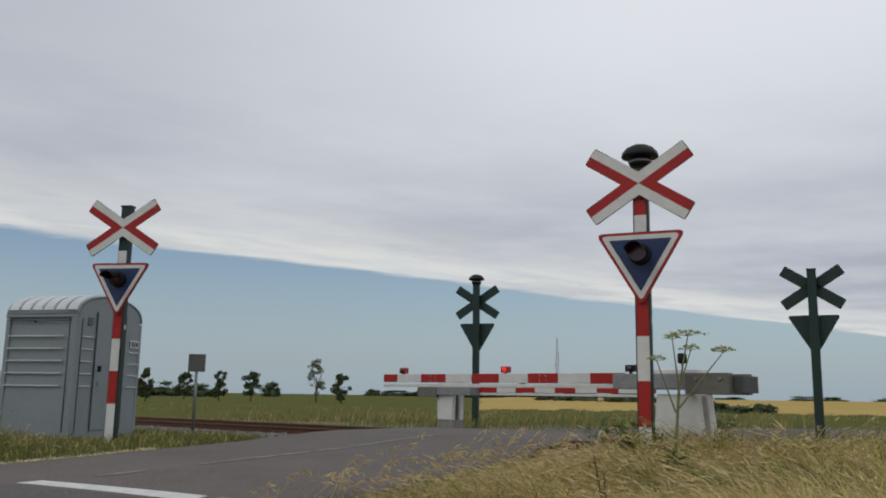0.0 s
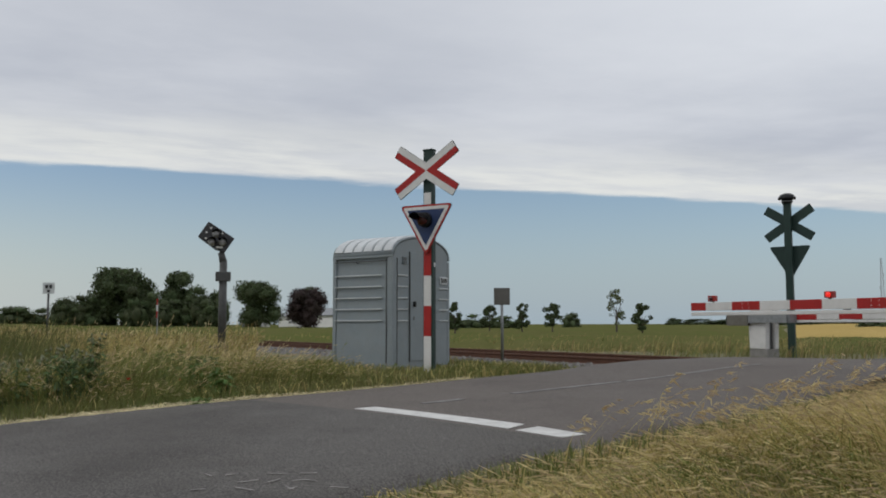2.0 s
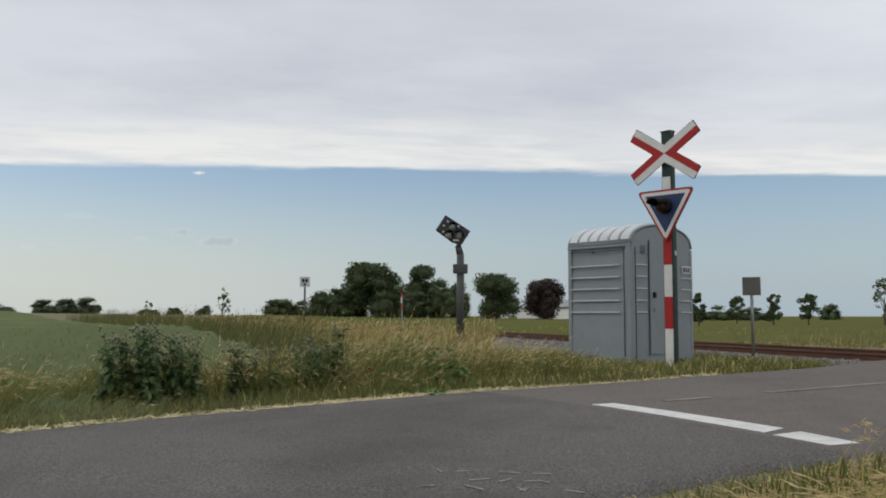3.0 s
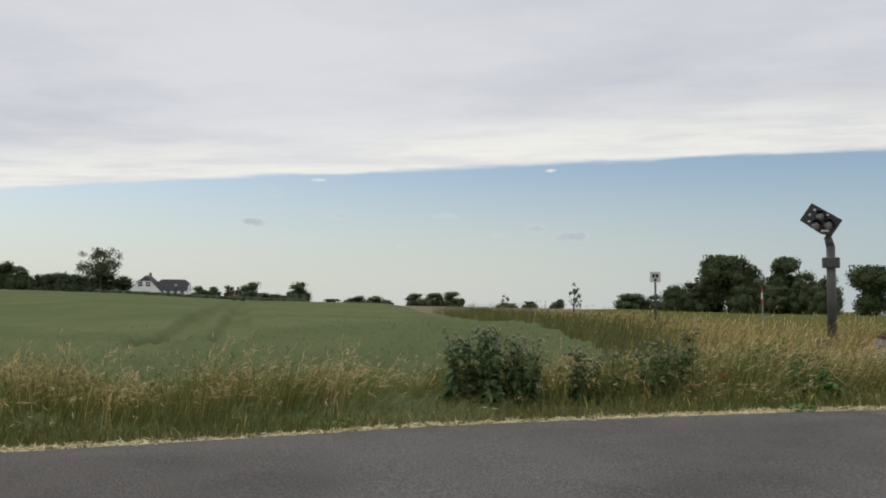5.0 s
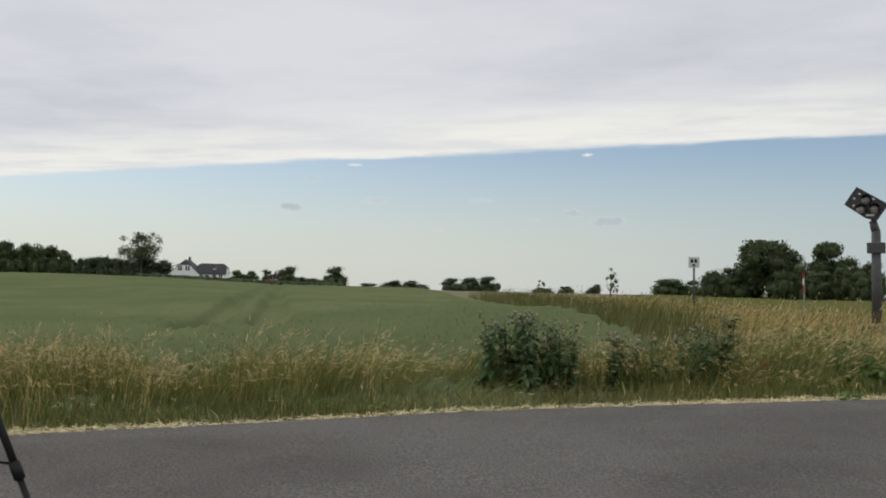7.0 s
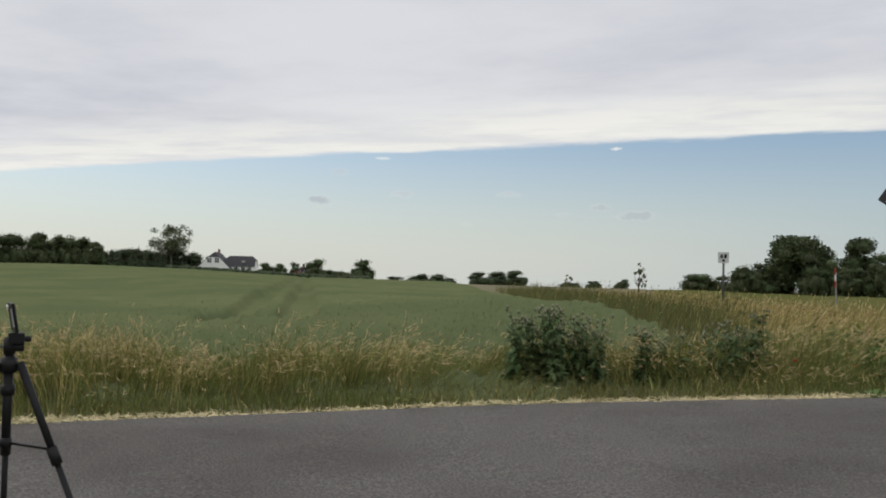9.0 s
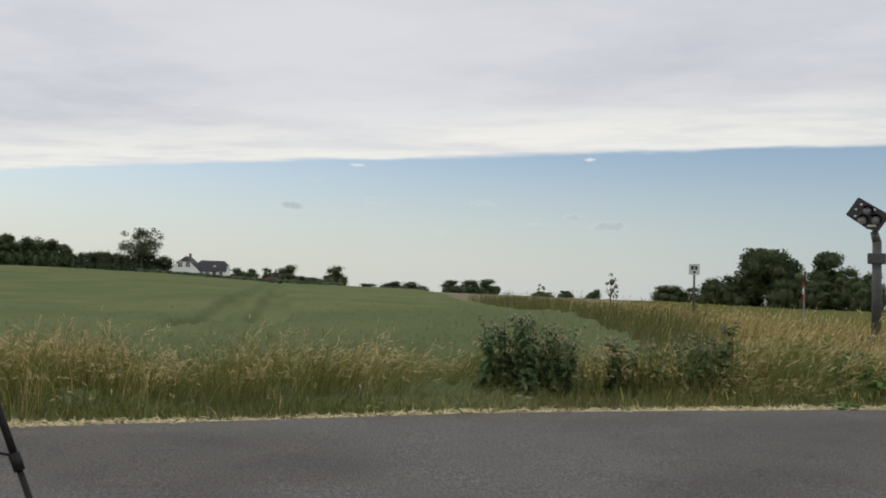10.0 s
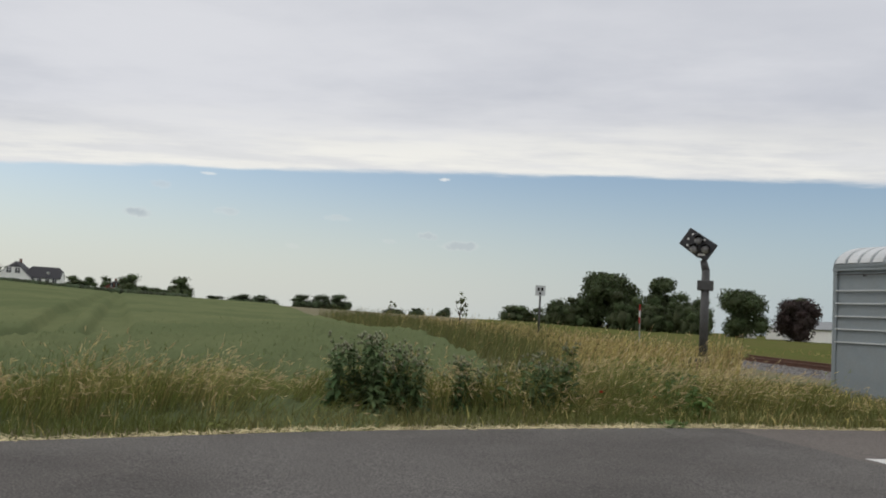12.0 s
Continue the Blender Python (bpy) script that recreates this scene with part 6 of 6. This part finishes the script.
def farmhouse(at, turn, wide, long, eave, ridge, wall, label):
    """Gable end along own x, ridge along own y."""
    root = thing("farmhouse", pose(at[0], at[1], gz(*at) - 0.2, 0, 0, turn), label, "house")
    hip = 0.72
    pts = [(0, 0), (wide, 0), (wide, eave), (wide / 2 + wide / 2 * (1 - hip), eave + (ridge - eave) * hip), (wide / 2 - wide / 2 * (1 - hip), eave + (ridge - eave) * hip), (0, eave)]
    part("wall", plate(pts, long, at=(0, long / 2, 0)), wall, root, "white plastered walls")
    bm = bmesh.new()
    o, up = 0.35, 0.12
    drop = o * (ridge - eave) / (wide / 2)
    xs = [(-o, eave - drop + up), (wide / 2, ridge + up), (wide + o, eave - drop + up)]
    hx = wide / 2 * hip
    for y0, y1, x0, z0 in ((-o, long + o, 0, 0),):
        a = [bm.verts.new(p) for p in ((-o, y0, xs[0][1]), (hx, y0, eave + (ridge - eave) * hip + up), (wide / 2, y0 + 1.9, ridge + up), (wide - hx, y0, eave + (ridge - eave) * hip + up), (wide + o, y0, xs[2][1]))]
        b = [bm.verts.new(p) for p in ((-o, y1, xs[0][1]), (hx, y1, eave + (ridge - eave) * hip + up), (wide / 2, y1 - 1.9, ridge + up), (wide - hx, y1, eave + (ridge - eave) * hip + up), (wide + o, y1, xs[2][1]))]
        for i in range(4):
            bm.faces.new((a[i], a[i + 1], b[i + 1], b[i]))
        bm.faces.new((a[1], a[3], a[2])), bm.faces.new((b[1], b[2], b[3]))
    bmesh.ops.recalc_face_normals(bm, faces=bm.faces)
    roof = part("roof", bm, TILE, root, "dark tiled half-hipped roof")
    part("chimney", box(0.6, 0.6, 1.1, (wide / 2, long * 0.5, ridge + 0.3), bevel=0.03), BRICK, roof, "brick chimney")
    part("skylight", box(0.06, 0.9, 1.1, (wide * 0.80, long * 0.72, eave + (ridge - eave) * 0.42), turn=(0, -38, 0), bevel=0.02), PLASTER, roof, "pale skylight")
    for x in (wide * 0.36, wide * 0.58):
        w = part("window", box(0.95, 0.10, 1.25, (x, -0.03, eave + 0.75), bevel=0.02), GLASS, root, "dark upper window")
        part("frame", box(0.08, 0.12, 1.25, (x, -0.04, eave + 0.75)), PLASTER, w)
        part("sill", box(1.1, 0.16, 0.08, (x, -0.05, eave + 0.09)), PLASTER, w)
    for k in range(3):
        w = part("window", box(0.10, 1.1, 1.15, (wide + 0.02, long * (0.2 + 0.28 * k), 1.35), bevel=0.02), GLASS, root, "dark window")
        part("frame", box(0.12, 0.08, 1.15, (wide + 0.03, long * (0.2 + 0.28 * k), 1.35)), PLASTER, w)
    return root



def white_farmhouse():
    """A gable wing facing the field and a lower wing beside it, both under half-hipped dark roofs."""
    root = thing("farmhouse", pose(-250.4, 46.6, gz(-250.4, 46.6) - 0.2, 0, 0, 68.0), "white plastered farmhouse with dark half-hipped roofs", "house")

    def wing(at, turn, wide, long, eave, hip, ridge, cut_in, label):
        m = pose(*at, 0, 0, turn)
        hx = (wide / 2) * (hip - eave) / (ridge - eave)
        pts = [(0, 0), (wide, 0), (wide, eave), (wide - hx, hip), (hx, hip), (0, eave)]
        bm = plate(pts, long, at=(0, long / 2, 0))
        bm.transform(m)
        part("wall", bm, PLASTER, root, label)
        bm = bmesh.new()
        o, up = 0.30, 0.14
        low = eave - o * (ridge - eave) / (wide / 2) + up
        rows = []
        for y, d in ((-o * 0.4, 1), (long + o, -1)):
            rows.append([bm.verts.new(p) for p in ((-o, y, low), (hx, y, hip + up), (wide / 2, y + d * cut_in, ridge + up), (wide - hx, y, hip + up), (wide + o, y, low))])
        a, b = rows
        for i in range(4):
            bm.faces.new((a[i], a[i + 1], b[i + 1], b[i]))
        bm.faces.new((a[1], a[3], a[2])), bm.faces.new((b[1], b[2], b[3]))
        bmesh.ops.recalc_face_normals(bm, faces=bm.faces)
        bmesh.ops.solidify(bm, geom=bm.faces[:], thickness=0.10)
        bm.transform(m)
        return part("roof", bm, TILE, root, "dark tiled half-hipped roof")
    wing((0, 0, 0), 0, 9.2, 12.0, 1.4, 4.4, 5.9, 1.6, "white gable wing")
    roof = wing((15.6, 3.0, 0), 90, 7.6, 8.5, 2.1, 3.9, 5.0, 1.2, "white side wing")
    part("skylight", box(0.8, 0.08, 1.0, (12.3, 4.1, 3.3), turn=(38, 0, 0), bevel=0.02), PLASTER, roof, "pale skylight")
    part("chimney", box(0.6, 0.6, 1.0, (4.6, 8.0, 6.5), bevel=0.03), BRICK, roof, "brick chimney")
    for x in (3.4, 5.5):
        w = part("window", box(1.15, 0.10, 1.35, (x, -0.03, 3.55), bevel=0.02), GLASS, root, "dark upper window")
        part("frame", box(0.10, 0.12, 1.35, (x, -0.05, 3.55)), PLASTER, w)
        part("frame", box(1.15, 0.12, 0.09, (x, -0.06, 3.65)), PLASTER, w)
        part("sill", box(1.3, 0.16, 0.08, (x, -0.05, 2.85)), PLASTER, w)
    for x in (10.4, 12.4, 14.2):
        w = part("window", box(1.0, 0.10, 1.1, (x, 2.97, 1.3), bevel=0.02), GLASS, root, "dark window")
        part("frame", box(0.08, 0.12, 1.1, (x, 2.95, 1.3)), PLASTER, w)


white_farmhouse()


def clipped_hedge(p, q, high, wide, label):
    """A long hedge: a lumpy core under many small leaves."""
    SEED[0] += 1
    rng = np.random.default_rng(SEED[0])
    p, q = np.array(p), np.array(q)
    long = np.linalg.norm(q - p)
    root = thing("hedge", pose(p[0], p[1], gz(*p)), label, "hedge", "field hedges")
    v, t = np.zeros((0, 3)), np.zeros((0, 3), int)
    for f in np.arange(0, 1, 1.0 / (long * 1.2)):
        c = p + (q - p) * f
        knob = BALL_V * rng.uniform(0.75, 1.15, (len(BALL_V), 1)) * (wide * 0.7, wide * 0.7, high * rng.uniform(0.5, 0.62))
        knob += (c[0] - p[0], c[1] - p[1], gz(*c) - gz(*p) + high * 0.42)
        t = np.concatenate([t, BALL_T + len(v)])
        v = np.concatenate([v, knob])
    tri_mesh("foliage", v, t, LEAF_DIM, "", "", "", root)


clipped_hedge((-243.6, 37.5), (-232.0, 92.0), 1.5, 1.2, "long low dark hedge before the farmhouse")


def line_marker():
    """A slim red and white marker post by the railway."""
    x, y = -31.5, 38.8
    z0 = gz(x, y)
    root = thing("track_marker", pose(x, y, z0), "slim red and white marker post by the railway", "marker post")
    part("post", tube(0.035, 0.035, 2.2 - z0, sides=8), GALV, root)
    for z, mt, lab in ((2.25, RED, "red band"), (1.9, WHITE, "white band"), (1.55, RED, "red band")):
        part("band", box(0.07, 0.04, 0.34, (0, -0.05, z - z0), turn=(0, 0, 39), bevel=0.004), mt, root, lab)


line_marker()
farmhouse((-262.0, 78.0), 70, 6.0, 9.0, 2.0, 4.0, BRICK, "low red brick farm building among the trees")


def low_barn(at, turn, wide, long, high, wall, label):
    root = thing("barn", pose(at[0], at[1], gz(*at) - 0.1, 0, 0, turn), label, "barn")
    part("wall", plate([(0, 0), (wide, 0), (wide, high), (wide / 2, high * 1.5), (0, high)], long, at=(0, 0, 0)), wall, root)
    for s in (-1, 1):
        part("roof", box(wide * 0.60, long + 0.6, 0.14, (wide / 2 + s * wide * 0.27, 0, high * 1.27), turn=(0, s * math.degrees(math.atan2(high * 0.5, wide / 2)), 0)), GALV, root, "pale sheet roof")
    return root


low_barn((-86, 150), 60, 7, 22, 2.6, PLASTER, "long low pale barn behind the trees")
low_barn((-101, 152), 50, 4, 6, 2.3, PLASTER, "small white outbuilding between the trees")


def parked_car(at, turn):
    root = thing("car", pose(at[0], at[1], gz(*at), 0, 0, turn), "small white parked car by the farm hedge", "car")
    body = plate(rounded([(-2.0, 0.35), (2.0, 0.35), (2.05, 0.75), (1.15, 0.92), (0.55, 1.40), (-1.1, 1.42), (-1.85, 0.95), (-2.05, 0.8)], 0.12, 3), 1.65, 0.05)
    part("body", body, PLASTER, root, "white car body")
    part("windows", plate([(1.0, 0.95), (0.5, 1.32), (-1.0, 1.34), (-1.6, 0.97)], 1.67), GLASS, root, "dark side windows")
    for x in (-1.25, 1.3):
        for y in (-0.8, 0.8):
            w = part("wheel", tube(0.31, 0.31, 0.2, (x, y + 0.1, 0.31), (90, 0, 0), 16, 0.03), BLACK, root, "black wheel")
            part("rim", tube(0.18, 0.16, 0.22, (x, y + 0.11, 0.31), (90, 0, 0), 10), GALV, w)


parked_car((-240.0, 68.6), 65)


def radio_mast():
    x, y, high = 97.0, 895.0, 62.0
    root = thing("radio_mast", pose(x, y, gz(x, y) - 0.5), "thin grey lattice radio mast far on the horizon", "mast")
    for k in range(3):
        a = 2.09 * k
        bm = bmesh.new()
        foot, top = Vector((2.6 * math.cos(a), 2.6 * math.sin(a), 0)), Vector((0.7 * math.cos(a), 0.7 * math.sin(a), high))
        v = top - foot
        bmesh.ops.create_cone(bm, cap_ends=True, segments=6, radius1=0.2, radius2=0.14, depth=v.length)
        bm.transform(Matrix.Translation((foot + top) / 2) @ v.to_track_quat("Z", "Y").to_matrix().to_4x4())
        part("leg", bm, GALV, root)
    for i in range(20):
        f0, f1 = i / 20, (i + 1) / 20
        bm = bmesh.new()
        for k in range(3):
            a, b = 2.09 * k, 2.09 * (k + 1)
            r0, r1 = 2.6 - 1.9 * f0, 2.6 - 1.9 * f1
            p, q = Vector((r0 * math.cos(a), r0 * math.sin(a), high * f0)), Vector((r1 * math.cos(b), r1 * math.sin(b), high * f1))
            v = q - p
            own = bmesh.new()
            bmesh.ops.create_cone(own, cap_ends=True, segments=4, radius1=0.1, radius2=0.1, depth=v.length)
            own.transform(Matrix.Translation((p + q) / 2) @ v.to_track_quat("Z", "Y").to_matrix().to_4x4())
            join(own, bm)
        part("brace", bm, GALV, root)
    for z, sx in ((34, -1.6), (40, 1.7), (46, 1.7)):
        part("antenna", box(0.5, 0.5, 3.4, (sx, 0, z), bevel=0.05), GALV, root, "grey panel antenna")


radio_mast()


# ---- camera tripod on the road ----
def tripod():
    x, y = -3.51, 0.89
    base = road_z(x, y)
    root = thing("tripod", pose(x, y, base), "black tripod with a phone mounted on its head", "tripod")
    hub = 0.832 - base
    part("centre_column", tube(0.0125, 0.0145, 0.27, (0, 0, hub - 0.27), sides=14), BLACK, root, "black centre column", True)
    part("hub", tube(0.030, 0.022, 0.05, (0, 0, hub - 0.03), sides=18, bevel=0.006), BLACK, root, "black leg hub", True)
    part("collar", tube(0.020, 0.020, 0.035, (0, 0, hub - 0.10), sides=16, bevel=0.004), BLACK, root, "", True)
    head = part("head", tube(0.016, 0.018, 0.055, (0, 0, hub + 0.02), sides=16, bevel=0.004), BLACK, root, "black tilting head", True)
    part("knob", tube(0.014, 0.014, 0.03, (0, 0.010, hub + 0.045), (-90, 0, 0), 12, 0.003), BLACK, head)
    part("pan_handle", tube(0.0045, 0.0045, 0.20, (0, -0.015, hub + 0.045), (72, 0, 0), 10), GALV, head, "slim pale pan handle", True)
    clamp = part("phone_clamp", box(0.05, 0.045, 0.034, (0.0, 0.018, hub + 0.072), bevel=0.006), BLACK, root, "black phone clamp")
    part("clamp_screw", tube(0.009, 0.009, 0.022, (0.01, 0.036, hub + 0.070), (-90, 0, 0), 10), BLACK, clamp)
    phone = part("phone", box(0.14, 0.010, 0.088, (0.0, 0.006, hub + 0.135), turn=(10, 0, 5), bevel=0.004), BLACK, root, "dark phone held on edge")
    part("phone_edge", box(0.004, 0.005, 0.055, (0.072, 0.005, hub + 0.135), turn=(10, 0, 5), bevel=0.001), GALV, phone, "pale edge of the phone")
    part("lens_ring", tube(0.007, 0.007, 0.004, (0.062, -0.008, hub + 0.168), (100, 0, 5), 12), WHITE, phone, "pale camera ring")
    for a in (180, 63, 297):
        q = radians(a)
        foot = Vector((0.36 * math.cos(q), 0.36 * math.sin(q), 0.0))
        top = Vector((0.034 * math.cos(q), 0.034 * math.sin(q), hub))
        v = foot - top
        turn = v.to_track_quat("Z", "Y").to_matrix().to_4x4()

        def seg(f0, f1, r):
            own = bmesh.new()
            bmesh.ops.create_cone(own, cap_ends=True, segments=12, radius1=r, radius2=r * 0.95, depth=v.length * (f1 - f0))
            own.transform(Matrix.Translation(top + v * (f0 + f1) / 2) @ turn)
            return own
        leg = part("leg", seg(0.0, 0.38, 0.0115), BLACK, root, "black tubular leg", True)
        part("lower_leg", seg(0.36, 0.985, 0.0095), BLACK, leg, "", True)
        part("leg_clip", seg(0.32, 0.385, 0.0165), BLACK, leg, "black leg clip", True)
        part("rubber_foot", seg(0.96, 1.0, 0.014), BLACK, leg, "black rubber foot", True)
        p, c = top + v * 0.33, Vector((0, 0, hub - 0.24))
        w = p - c
        own = bmesh.new()
        bmesh.ops.create_cone(own, cap_ends=True, segments=8, radius1=0.004, radius2=0.004, depth=w.length)
        own.transform(Matrix.Translation((p + c) / 2) @ w.to_track_quat("Z", "Y").to_matrix().to_4x4())
        part("brace", own, BLACK, root, "thin spreader brace", True)
    part("brace_hub", tube(0.017, 0.017, 0.03, (0, 0, hub - 0.255), sides=14, bevel=0.003), BLACK, root, "", True)


tripod()


# ---- chalk scribbles on the asphalt ----
CHALK = material("pale_road_chalk", (0.30, 0.28, 0.26), (0.17, 0.16, 0.15), rough=0.9, scale=14.0, bump=0.2, amount=0.9)
rngc = np.random.default_rng(21)
for i in range(13):
    u, w = rngc.random(), rngc.integers(0, 3)
    cx = -3.45 + 0.80 * u + 0.16 * w
    cy = 4.12 + 0.42 * u + 0.20 * (2 - w) * 0.7 - 0.05
    a = rngc.uniform(-0.5, 1.4)
    L, q = rngc.uniform(0.03, 0.085), 0.007
    dx, dy, nx, ny = math.cos(a) * L, math.sin(a) * L, -math.sin(a) * q, math.cos(a) * q
    marking("chalk_mark", [(cx - dx - nx, cy - dy - ny), (cx + dx - nx, cy + dy - ny), (cx + dx + nx, cy + dy + ny), (cx - dx + nx, cy - dy + ny)], CHALK, "faint pale chalk stroke on the asphalt", 3)


# ---- what moves ----
def motions():
    # the lens always glows; an added dark red disc swings up under the hood to imitate blinking
    hinge = (0, -0.20, R_ZL + 0.092)
    rows = [(0.0, pose(*hinge))]
    for k in range(12):
        for t, a in ((0.13, 0), (0.20, -84), (0.53, -84), (0.60, 0)):
            rows.append((k + t, pose(*hinge, a, 0, 0)))
    rows.append((12.0, pose(*hinge)))
    walk(R_BLINK_DISC, rows)
    # tall stalks nod in the wind
    for i, tuft in enumerate(TUFTS):
        at = tuft.location.copy()
        rows = []
        for k in range(17):
            t = 0.75 * k
            rows.append((t, pose(at.x, at.y, at.z, 2.2 * math.sin(1.9 * t + i), 2.8 * math.sin(2.3 * t + 1.7 * i), 0)))
        walk(tuft, rows)


R_LENS.data.materials[0] = GLOW
R_LENS.data.transform(Matrix.Translation((0, 0, R_ZL)) @ Matrix.Diagonal((0.55, 1.0, 0.55, 1.0)) @ Matrix.Translation((0, 0, -R_ZL)))
tagged(R_LENS, "glowing red lens")
# made-up cover disc, no part of the real signal: hides the glow between blinks
R_BLINK_DISC = part("shutter", lathe([(0.096, -0.002), (0.097, 0.0), (0.096, 0.003)], 24, (0, 0, -0.092), (90, 0, 0)), UNLIT, R_LAMP, "dark red disc added to make the lamp blink")
R_BLINK_DISC.location = (0, -0.20, R_ZL + 0.092)


motions()
